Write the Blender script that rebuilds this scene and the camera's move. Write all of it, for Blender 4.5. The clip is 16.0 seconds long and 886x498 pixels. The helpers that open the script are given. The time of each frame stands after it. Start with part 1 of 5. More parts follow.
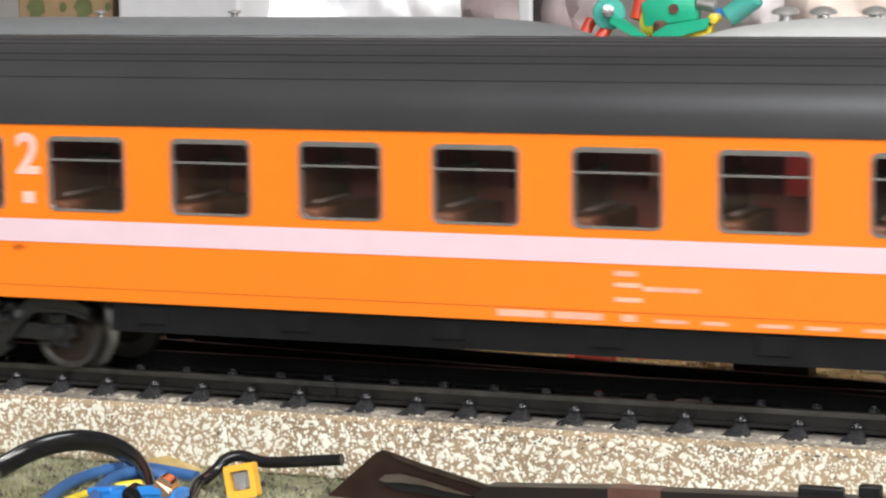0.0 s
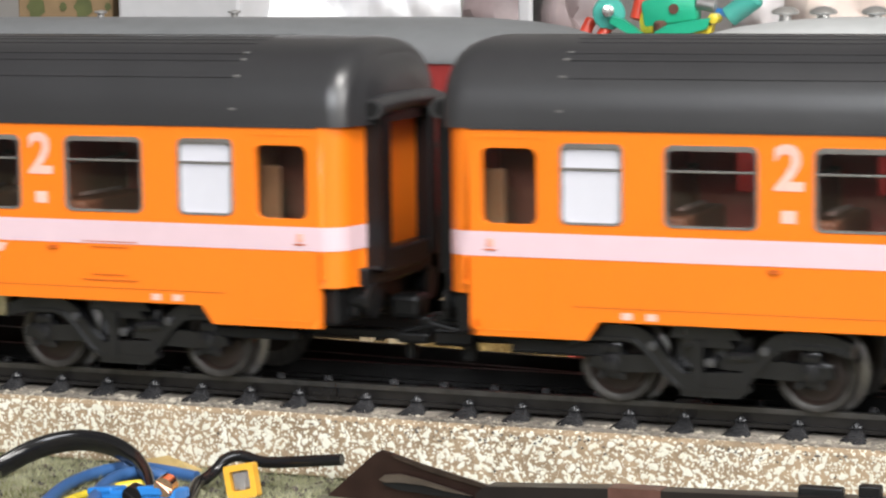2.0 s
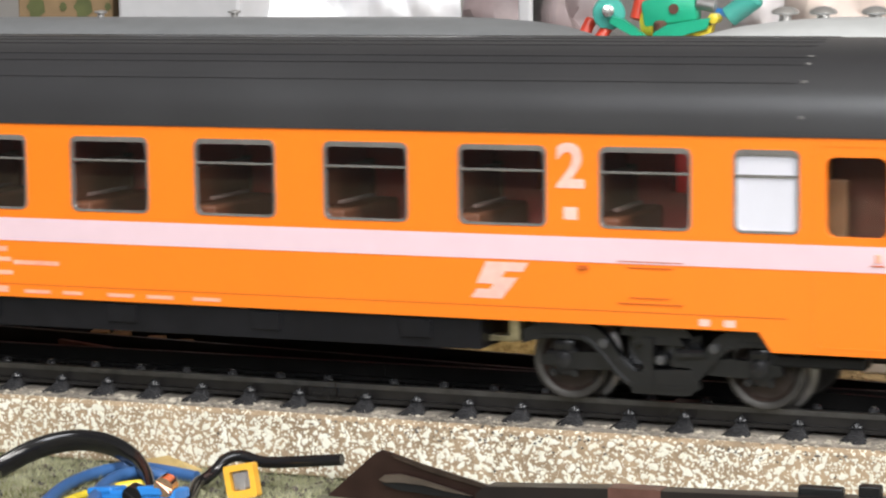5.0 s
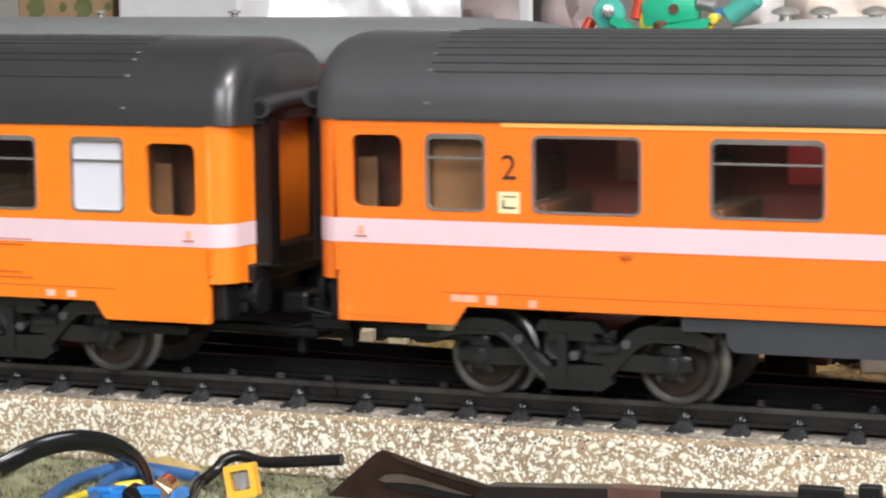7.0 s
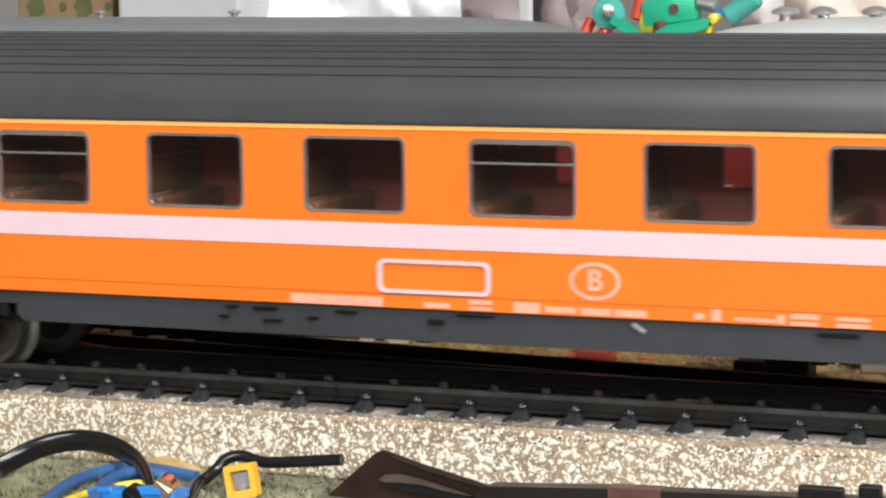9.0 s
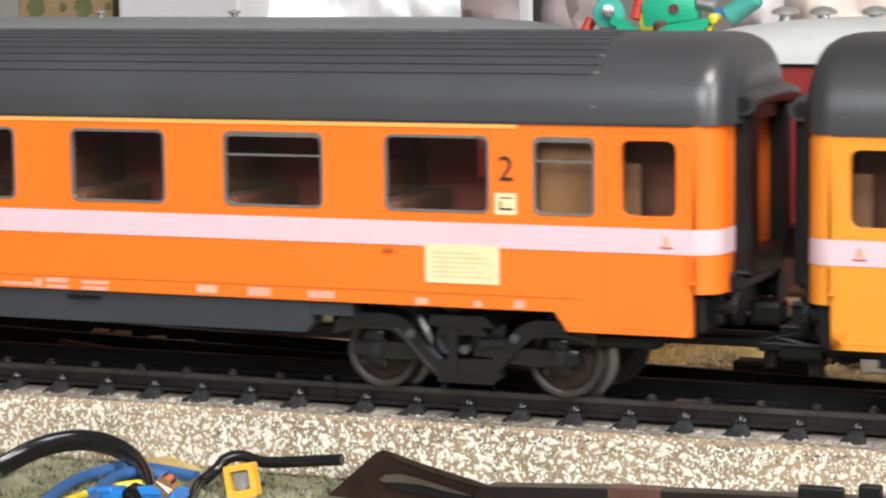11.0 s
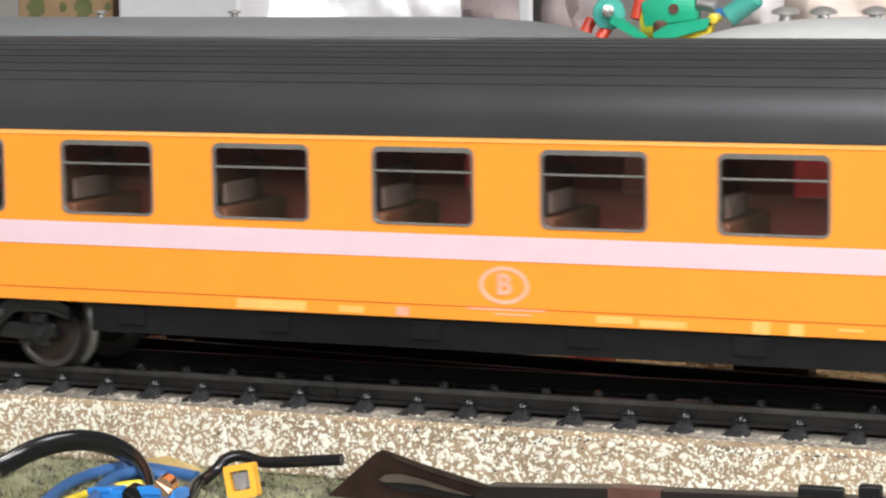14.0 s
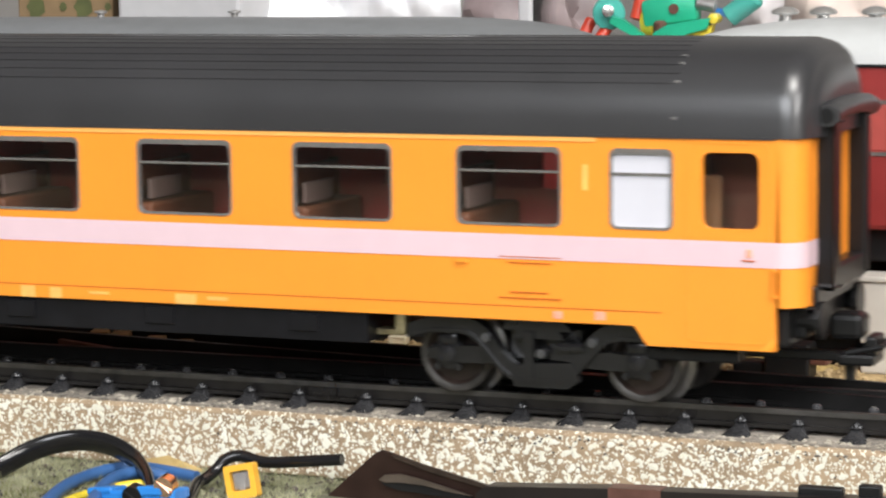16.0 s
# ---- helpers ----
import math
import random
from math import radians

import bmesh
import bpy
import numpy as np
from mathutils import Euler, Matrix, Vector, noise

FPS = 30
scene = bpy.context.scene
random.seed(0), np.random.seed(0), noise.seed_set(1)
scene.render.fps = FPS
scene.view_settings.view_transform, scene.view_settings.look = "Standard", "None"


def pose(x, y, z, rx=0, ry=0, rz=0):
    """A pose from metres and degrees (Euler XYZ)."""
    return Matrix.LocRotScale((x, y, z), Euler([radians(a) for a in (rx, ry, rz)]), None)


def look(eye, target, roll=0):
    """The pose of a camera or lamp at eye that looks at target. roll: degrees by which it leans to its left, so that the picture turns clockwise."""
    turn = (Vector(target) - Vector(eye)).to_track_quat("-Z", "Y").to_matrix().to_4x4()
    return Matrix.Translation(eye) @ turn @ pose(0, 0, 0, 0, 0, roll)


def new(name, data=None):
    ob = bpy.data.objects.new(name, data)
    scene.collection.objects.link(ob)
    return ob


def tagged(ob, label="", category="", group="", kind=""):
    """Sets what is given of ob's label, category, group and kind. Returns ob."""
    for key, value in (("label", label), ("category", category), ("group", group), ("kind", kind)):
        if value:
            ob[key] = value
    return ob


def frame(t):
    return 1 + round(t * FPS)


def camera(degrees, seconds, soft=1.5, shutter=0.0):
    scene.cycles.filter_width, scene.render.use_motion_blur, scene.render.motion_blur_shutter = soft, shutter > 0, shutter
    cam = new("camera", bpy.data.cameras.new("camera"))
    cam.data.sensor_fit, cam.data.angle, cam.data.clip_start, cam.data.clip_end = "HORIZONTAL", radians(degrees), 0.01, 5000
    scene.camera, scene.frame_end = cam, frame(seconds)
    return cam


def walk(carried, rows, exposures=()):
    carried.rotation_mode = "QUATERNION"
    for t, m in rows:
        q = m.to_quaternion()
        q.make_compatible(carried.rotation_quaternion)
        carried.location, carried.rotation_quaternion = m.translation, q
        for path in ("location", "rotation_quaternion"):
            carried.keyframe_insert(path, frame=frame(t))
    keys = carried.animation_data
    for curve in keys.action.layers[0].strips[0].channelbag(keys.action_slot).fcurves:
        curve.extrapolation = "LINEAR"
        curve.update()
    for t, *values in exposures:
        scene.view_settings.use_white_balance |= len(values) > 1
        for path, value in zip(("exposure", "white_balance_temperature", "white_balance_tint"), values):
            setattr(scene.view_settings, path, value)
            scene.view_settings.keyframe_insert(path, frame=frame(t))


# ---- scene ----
import collections

# Model railway layout, 1:87. Lengths in the mesh code are in millimetres; MM turns them into metres.
MM = 0.001
SECONDS = 16.0

# ---------- camera ----------
cam = camera(19.77, SECONDS, soft=2.2, shutter=0.4)
EYE = Vector((0.12580, -0.32136, 0.05952))
WAY = Vector((-0.37838, 0.91797, -0.11900))
STAND = look(EYE, EYE + WAY, -0.678)
walk(cam, [(0.0, STAND), (SECONDS, STAND)], exposures=[(0.0, 0.0), (SECONDS, 0.0)])

# ---------- light ----------
world = bpy.data.worlds.new("room_light")
scene.world = world
world.use_nodes = True
world.node_tree.nodes["Background"].inputs[0].default_value = (0.9, 0.95, 1.0, 1)
world.node_tree.nodes["Background"].inputs[1].default_value = 0.3


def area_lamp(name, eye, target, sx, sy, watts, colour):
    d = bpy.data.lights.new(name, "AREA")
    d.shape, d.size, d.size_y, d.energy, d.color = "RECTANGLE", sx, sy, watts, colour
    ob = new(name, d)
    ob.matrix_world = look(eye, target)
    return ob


# area lights added without a source in view: east, south and overhead right
area_lamp("added_east_light", (1.96, -1.15, 0.85), (0, 0, 0), 0.8, 1.1, 60, (1.0, 0.98, 0.96))
area_lamp("added_south_light", (0.22, -1.85, 0.75), (0, 0, 0), 1.0, 1.1, 45, (0.93, 0.96, 1.0))
area_lamp("added_overhead_light", (0.36, -0.37, 0.75), (0.03, 0.0, 0), 0.22, 0.22, 6.6, (1.0, 0.97, 0.93))


# ---------- materials ----------
def mat(name, colour, rough=0.5, metal=0.0, vary=0.08, scale=300.0, bump=0.0, bump_scale=900.0, second=None, coat=0.0, spec=0.5):
    """A surface with broad and fine variation of colour and roughness, and fine relief."""
    m = bpy.data.materials.new(name)
    m.use_nodes = True
    nt = m.node_tree
    b = nt.nodes["Principled BSDF"]
    b.inputs["Roughness"].default_value = rough
    b.inputs["Metallic"].default_value = metal
    b.inputs["Coat Weight"].default_value = coat
    b.inputs["Specular IOR Level"].default_value = spec
    tc = nt.nodes.new("ShaderNodeTexCoord")
    n1 = nt.nodes.new("ShaderNodeTexNoise")
    n1.inputs["Scale"].default_value = scale
    n1.inputs["Detail"].default_value = 6
    nt.links.new(tc.outputs["Object"], n1.inputs["Vector"])
    n2 = nt.nodes.new("ShaderNodeTexNoise")
    n2.inputs["Scale"].default_value = scale * 0.12
    n2.inputs["Detail"].default_value = 3
    nt.links.new(tc.outputs["Object"], n2.inputs["Vector"])
    add = nt.nodes.new("ShaderNodeMath")
    add.operation = "ADD"
    nt.links.new(n1.outputs["Fac"], add.inputs[0])
    nt.links.new(n2.outputs["Fac"], add.inputs[1])
    ramp = nt.nodes.new("ShaderNodeMapRange")
    ramp.inputs[1].default_value, ramp.inputs[2].default_value = 0.7, 1.3
    nt.links.new(add.outputs[0], ramp.inputs[0])
    mix = nt.nodes.new("ShaderNodeMix")
    mix.data_type = "RGBA"
    lo = [max(0, c * (1 - vary)) for c in colour]
    hi = second if second else [min(1, c * (1 + vary)) for c in colour]
    mix.inputs[6].default_value = (*lo, 1)
    mix.inputs[7].default_value = (*hi, 1)
    nt.links.new(ramp.outputs[0], mix.inputs[0])
    nt.links.new(mix.outputs[2], b.inputs["Base Color"])
    rr = nt.nodes.new("ShaderNodeMapRange")
    rr.inputs[1].default_value, rr.inputs[2].default_value = 0.3, 0.7
    rr.inputs[3].default_value, rr.inputs[4].default_value = max(0.02, rough - 0.06), min(1, rough + 0.06)
    nt.links.new(n2.outputs["Fac"], rr.inputs[0])
    nt.links.new(rr.outputs[0], b.inputs["Roughness"])
    if bump:
        n3 = nt.nodes.new("ShaderNodeTexNoise")
        n3.inputs["Scale"].default_value = bump_scale
        n3.inputs["Detail"].default_value = 4
        nt.links.new(tc.outputs["Object"], n3.inputs["Vector"])
        bp = nt.nodes.new("ShaderNodeBump")
        bp.inputs["Strength"].default_value = bump
        bp.inputs["Distance"].default_value = 0.0003
        nt.links.new(n3.outputs["Fac"], bp.inputs["Height"])
        nt.links.new(bp.outputs[0], b.inputs["Normal"])
    return m


ORANGE = mat("orange_plastic", (0.88, 0.200, 0.011), 0.32, vary=0.03, scale=120)
ORANGE_RED = mat("red_orange_plastic", (0.88, 0.178, 0.017), 0.32, vary=0.03, scale=120)
ORANGE_PALE = mat("yellow_orange_plastic", (0.90, 0.300, 0.030), 0.32, vary=0.03, scale=120)
CREAM_LINE = mat("pale_orange_line", (0.95, 0.44, 0.11), 0.4, vary=0.03)
PINK_WHITE = mat("pinkish_white_print", (0.70, 0.515, 0.565), 0.42, vary=0.03)
PRINT_WHITE = mat("faded_white_print", (0.80, 0.47, 0.40), 0.5, vary=0.12, scale=900)
PRINT_FADED = mat("faded_pink_print", (0.87, 0.37, 0.26), 0.5, vary=0.15, scale=900)
PRINT_BLACK = mat("black_print", (0.02, 0.018, 0.015), 0.5)
PRINT_YELLOW = mat("yellow_print", (0.92, 0.50, 0.12), 0.5)
GROOVE = mat("dark_orange_groove", (0.5, 0.10, 0.006), 0.6)
LABEL_CREAM = mat("cream_paper_label", (0.85, 0.68, 0.40), 0.6, vary=0.06)
ROOF = mat("black_grey_roof_plastic", (0.028, 0.028, 0.0305), 0.33, vary=0.08, scale=160, bump=0.05, spec=0.8)
ROOF_GLINT = mat("pale_roof_glint", (0.17, 0.165, 0.16), 0.4, vary=0.2)
ROOF_GREY = mat("dark_grey_roof_plastic", (0.046, 0.047, 0.051), 0.34, vary=0.08, scale=160, bump=0.05, spec=0.75)
BLACK = mat("black_plastic", (0.009, 0.009, 0.0095), 0.4, vary=0.2, spec=0.3)
RUBBER = mat("black_gangway_plastic", (0.008, 0.008, 0.009), 0.35, vary=0.2, spec=0.35)
BOGIE = mat("dark_grey_bogie_plastic", (0.012, 0.012, 0.0132), 0.2, vary=0.3, scale=400)
BOLT = mat("worn_bolt_head", (0.10, 0.10, 0.105), 0.2, metal=0.5, vary=0.3, scale=600)
UNDER_GREY = mat("slate_grey_underframe", (0.030, 0.033, 0.039), 0.5, vary=0.12)
UNDER_BLACK = mat("black_underframe", (0.0075, 0.0075, 0.009), 0.34, vary=0.3, spec=0.22)
FRAME = mat("dull_silver_window_frame", (0.36, 0.345, 0.335), 0.2, metal=0.7, vary=0.15, scale=500)
STEEL = mat("worn_wheel_steel", (0.30, 0.29, 0.28), 0.33, metal=0.9, vary=0.25, scale=700)
TYRE = mat("dull_wheel_rim", (0.075, 0.07, 0.065), 0.4, metal=0.6, vary=0.3, scale=600)
WHEEL_FACE = mat("brown_wheel_disc", (0.032, 0.021, 0.017), 0.45, vary=0.25, scale=500)
BROWN_WALL = mat("red_brown_interior_plastic", (0.36, 0.06, 0.048), 0.5, vary=0.15)
VESTIBULE = mat("brown_vestibule_plastic", (0.16, 0.066, 0.034), 0.5, vary=0.2)
VESTIBULE_LIT = mat("vestibule_lit_tan", (0.22, 0.115, 0.05), 0.5, vary=0.15)
VESTIBULE_UNLIT = mat("vestibule_unlit_brown", (0.21, 0.072, 0.042), 0.5, vary=0.2)
TAN = mat("tan_interior_plastic", (0.34, 0.19, 0.085), 0.5, vary=0.12)
MILK = mat("milky_lavatory_pane", (0.60, 0.60, 0.66), 0.3, vary=0.03)
ARMREST = mat("grey_beige_armrest", (0.19, 0.145, 0.13), 0.45, vary=0.1)
BRASS = mat("brass_contact", (0.38, 0.30, 0.15), 0.3, metal=0.85, vary=0.5, scale=500, second=(0.72, 0.64, 0.42))
RAIL = mat("blackened_rail", (0.105, 0.101, 0.099), 0.34, metal=0.85, vary=0.35, scale=500)
# black track base; on the far rail it stands for train shade
TRACK_BLACK = mat("matt_black_track", (0.013, 0.0125, 0.0125), 0.45, vary=0.4, scale=300, spec=0.25)
RAIL_SIDE = mat("dark_rail_web", (0.022, 0.020, 0.0195), 0.3, metal=0.4, vary=0.35, scale=500)
SLEEPER = mat("black_sleeper_plastic", (0.034, 0.034, 0.036), 0.28, vary=0.4, scale=700, bump=0.45, bump_scale=1600)
DUSTY = mat("dusty_track_base", (0.17, 0.15, 0.125), 0.85, vary=0.6, scale=900, bump=0.5, second=(0.36, 0.32, 0.27))
GREEN = mat("sea_green_plastic", (0.02, 0.42, 0.24), 0.3, vary=0.12)
TEAL = mat("teal_plastic", (0.07, 0.42, 0.35), 0.35, vary=0.12)
REDP = mat("bright_red_plastic", (0.60, 0.05, 0.02), 0.3, vary=0.1)
YELP = mat("yellow_plastic", (0.75, 0.60, 0.05), 0.3, vary=0.1)
BLUEP = mat("blue_plastic", (0.022, 0.19, 0.56), 0.3, vary=0.15)
BROWNP = mat("brown_plastic", (0.12, 0.05, 0.035), 0.4, vary=0.2)
STUD = mat("grey_contact_stud", (0.34, 0.33, 0.32), 0.4, metal=0.6, vary=0.2)


def glass(name, tint=(1, 1, 1), rough=0.02):
    m = bpy.data.materials.new(name)
    m.use_nodes = True
    nt = m.node_tree
    nt.nodes.remove(nt.nodes["Principled BSDF"])
    tr = nt.nodes.new("ShaderNodeBsdfTransparent")
    tr.inputs[0].default_value = (*tint, 1)
    gl = nt.nodes.new("ShaderNodeBsdfGlossy")
    gl.inputs["Roughness"].default_value = rough
    fr = nt.nodes.new("ShaderNodeFresnel")
    fr.inputs[0].default_value = 1.45
    mx = nt.nodes.new("ShaderNodeMixShader")
    nt.links.new(fr.outputs[0], mx.inputs[0])
    nt.links.new(tr.outputs[0], mx.inputs[1])
    nt.links.new(gl.outputs[0], mx.inputs[2])
    nt.links.new(mx.outputs[0], nt.nodes["Material Output"].inputs[0])
    return m


PANE = glass("clear_window_pane", (0.88, 0.85, 0.84))


# ---------- mesh helpers ----------
LENGTHEN = 1.0264  # coach lengths are written for 260 mm bodies; the coaches are this much longer
STRETCH = [1.0]


def mesh_of(name, bm, material, smooth=False):
    bmesh.ops.recalc_face_normals(bm, faces=bm.faces)
    me = bpy.data.meshes.new(name)
    for v in bm.verts:
        v.co *= MM
        v.co.x *= STRETCH[0]
    bm.to_mesh(me)
    bm.free()
    for m in (material if isinstance(material, (list, tuple)) else [material]):
        me.materials.append(m)
    if smooth:
        me.shade_smooth()
        me.set_sharp_from_angle(angle=radians(35))
    return me


def part(name, bm, material, parent, label="", at=None, smooth=False):
    ob = new(name, mesh_of(name, bm, material, smooth) if isinstance(bm, bmesh.types.BMesh) else bm)
    ob.parent = parent
    if at:
        ob.location = Vector(at) * MM
    if label:
        ob["label"] = label
    return ob


def thing(name, label, category, at=(0, 0, 0), group="", kind=""):
    ob = new(name)
    ob.empty_display_size = 0.01
    ob.location = Vector(at) * MM
    return tagged(ob, label, category, group, kind)


def solo(name, bm, material, label, category, at=(0, 0, 0), group="", kind="", smooth=False, turn=None):
    ob = new(name, mesh_of(name, bm, material, smooth))
    ob.location = Vector(at) * MM
    if turn:
        ob.rotation_euler = [radians(a) for a in turn]
    return tagged(ob, label, category, group, kind)


def box(bm, x0, x1, y0, y1, z0, z1, bevel=0.0, turn=None):
    r = bmesh.ops.create_cube(bm, size=1)
    vs = r["verts"]
    for v in vs:
        v.co = Vector(((x0 + x1) / 2 + v.co.x * (x1 - x0), (y0 + y1) / 2 + v.co.y * (y1 - y0), (z0 + z1) / 2 + v.co.z * (z1 - z0)))
    if turn:
        bmesh.ops.rotate(bm, verts=vs, cent=turn[0], matrix=turn[1])
    if bevel:
        es = list({e for v in vs for e in v.link_edges})
        bmesh.ops.bevel(bm, geom=es, offset=bevel, segments=2, profile=0.5, affect="EDGES")
    return vs


def rod(bm, p, q, r, r2=None, n=14, caps=True):
    p, q = Vector(p), Vector(q)
    d = q - p
    m = Matrix.Translation((p + q) / 2) @ d.to_track_quat("Z", "Y").to_matrix().to_4x4()
    return bmesh.ops.create_cone(bm, cap_ends=caps, segments=n, radius1=r, radius2=r if r2 is None else r2, depth=d.length, matrix=m)["verts"]


def prism(bm, outline, y0, y1):
    """An outline in x and z, given thickness from y0 to y1."""
    a = [bm.verts.new((x, y0, z)) for x, z in outline]
    b = [bm.verts.new((x, y1, z)) for x, z in outline]
    bm.faces.new(a)
    bm.faces.new(b[::-1])
    n = len(a)
    for i in range(n):
        bm.faces.new((a[i], b[i], b[(i + 1) % n], a[(i + 1) % n]))


def lathe(bm, profile, n=28, axis="y"):
    """A turned body: profile of (radius, place along the axis)."""
    rings = []
    for r, h in profile:
        ring = []
        for k in range(n):
            a = 2 * math.pi * k / n
            c, s = r * math.cos(a), r * math.sin(a)
            ring.append(bm.verts.new((c, h, s) if axis == "y" else (c, s, h)))
        rings.append(ring)
    for r0, r1 in zip(rings, rings[1:]):
        for k in range(n):
            bm.faces.new((r0[k], r0[(k + 1) % n], r1[(k + 1) % n], r1[k]))
    bm.faces.new(rings[0])
    bm.faces.new(rings[-1][::-1])


def tube(bm, pts, r, n=10, flat=1.0):
    """A cable through points, smoothed between them."""
    P = [Vector(p) for p in pts]
    line = []
    for i in range(len(P) - 1):
        p0, p1, p2, p3 = P[max(i - 1, 0)], P[i], P[i + 1], P[min(i + 2, len(P) - 1)]
        for k in range(8):
            t = k / 8
            line.append(0.5 * (2 * p1 + (p2 - p0) * t + (2 * p0 - 5 * p1 + 4 * p2 - p3) * t * t + (3 * p1 - p0 - 3 * p2 + p3) * t ** 3))
    line.append(P[-1])
    rings = []
    up = Vector((0.1, -0.2, 1)).normalized()
    for i, p in enumerate(line):
        d = (line[min(i + 1, len(line) - 1)] - line[max(i - 1, 0)]).normalized()
        s = d.cross(up).normalized()
        u = s.cross(d)
        rings.append([bm.verts.new(p + (s * math.cos(2 * math.pi * k / n) + u * flat * math.sin(2 * math.pi * k / n)) * r) for k in range(n)])
    for a, b in zip(rings, rings[1:]):
        for k in range(n):
            bm.faces.new((a[k], a[(k + 1) % n], b[(k + 1) % n], b[k]))
    bm.faces.new(rings[0])
    bm.faces.new(rings[-1][::-1])


def rounded(x0, x1, z0, z1, r, n=4):
    pts = []
    for cx, cz, a0 in ((x1 - r, z1 - r, 0), (x0 + r, z1 - r, 90), (x0 + r, z0 + r, 180), (x1 - r, z0 + r, 270)):
        for k in range(n + 1):
            a = radians(a0 + 90 * k / n)
            pts.append((cx + r * math.cos(a), cz + r * math.sin(a)))
    return pts


def ring_plate(bm, outer, inner, y0, y1):
    """A frame between two outlines of as many points, from y0 to y1."""
    n = len(outer)
    v = [[bm.verts.new((x, y, z)) for x, z in o] for o, y in ((outer, y0), (inner, y0), (inner, y1), (outer, y1))]
    for a, b in ((0, 1), (1, 2), (2, 3), (3, 0)):
        for k in range(n):
            bm.faces.new((v[a][k], v[a][(k + 1) % n], v[b][(k + 1) % n], v[b][k]))


# ---------- coaches ----------
HALF, WIDE = 130.0, 16.2
SIZES = {"compartment": (125.8, 0.5, 0.0), "couchette": (126.3, 0.2, 0.6), "first": (126.4, 0.0, 0.0)}  # end of the flat side, rise of the eave, drop of the crown
END, RISE = [125.8], [0.0]
Z_EAVE, Z_TOP = 35.1, 47.1


def roof_section(e, drop=0.0):
    """Outline of the roof at a distance e from the coach's end: points of y and z."""
    eave = Z_EAVE + RISE[0]
    w, h = WIDE + 0.15, Z_TOP - eave - drop
    if e < 3.0:
        w -= 2.8 * (1 - math.sqrt(max(0, 1 - (1 - max(e, 0) / 3.0) ** 2)))
    if e < 4.0:
        h *= 0.80 + 0.20 * math.sqrt(max(0, 1 - (1 - max(e, 0) / 4.0) ** 2))
    if e < 0:
        w, h = w * (1 - 0.26 * e * e), h * (1 - 0.26 * e * e)
    pts = []
    for k in range(25):
        a = math.pi * k / 24
        c, s = math.cos(a), math.sin(a)
        pts.append((-w * math.copysign(abs(c) ** 0.72, c), eave + h * s ** 0.80))
    return pts


def wall_mesh(bm, y, holes, sign):
    """A side wall with rounded openings; holes: (x0, x1, z0, z1, radius)."""
    zs = sorted({8.5, 11.0, 35.2 + RISE[0], *[h[2] for h in holes], *[h[3] for h in holes]})
    xs = sorted({-END[0], -110.1, 110.1, END[0], *[h[0] for h in holes], *[h[1] for h in holes]})
    t = -sign * 1.1

    def quad(a, b, c, d):
        p = [bm.verts.new((x, y, z)) for x, z in (a, b, c, d)]
        bm.faces.new(p)

    for h in holes:
        x0, x1, z0, z1, r = h
        n = 4
        inner = rounded(x0, x1, z0, z1, r, n)
        corners = [(x1, z1), (x0, z1), (x0, z0), (x1, z0)]
        for c in range(4):
            arc = inner[c * (n + 1):(c + 1) * (n + 1)]
            vs = [bm.verts.new((x, y, z)) for x, z in [corners[c]] + arc[::-1]]
            bm.faces.new(vs)
        a = [bm.verts.new((x, y, z)) for x, z in inner]
        b = [bm.verts.new((x, y + t, z)) for x, z in inner]
        for k in range(len(a)):
            bm.faces.new((a[k], b[k], b[(k + 1) % len(a)], a[(k + 1) % len(a)]))
    for x0, x1 in zip(xs, xs[1:]):
        for z0, z1 in zip(zs, zs[1:]):
            xm, zm = (x0 + x1) / 2, (z0 + z1) / 2
            if any(h[0] < xm < h[1] and h[2] < zm < h[3] for h in holes):
                continue
            if zm < 11 and abs(xm) < 110.1:
                continue
            quad((x0, z0), (x1, z0), (x1, z1), (x0, z1))
    # the skirt's slanted shoulders
    for s in (-1, 1):
        p = [bm.verts.new((s * x, y, z)) for x, z in ((110.1, 8.5), (110.1, 11.0), (108.4, 11.0))]
        bm.faces.new(p)


def corner_piece(bm, s, sign):
    """The rounded corner of the body from its side round to the gangway, above the buffers."""
    pts = []
    for k in range(9):
        a = math.pi / 2 * k / 8
        pts.append((s * (END[0] + 3.4 * math.sin(a)), sign * (WIDE - 3.4 * (1 - math.cos(a)))))
    pts.append((s * 130.0, sign * 8.0))
    for z0, z1 in ((14.0, 35.2 + RISE[0]),):
        for (xa, ya), (xb, yb) in zip(pts, pts[1:]):
            bm.faces.new([bm.verts.new(p) for p in ((xa, ya, z0), (xb, yb, z0), (xb, yb, z1), (xa, ya, z1))])


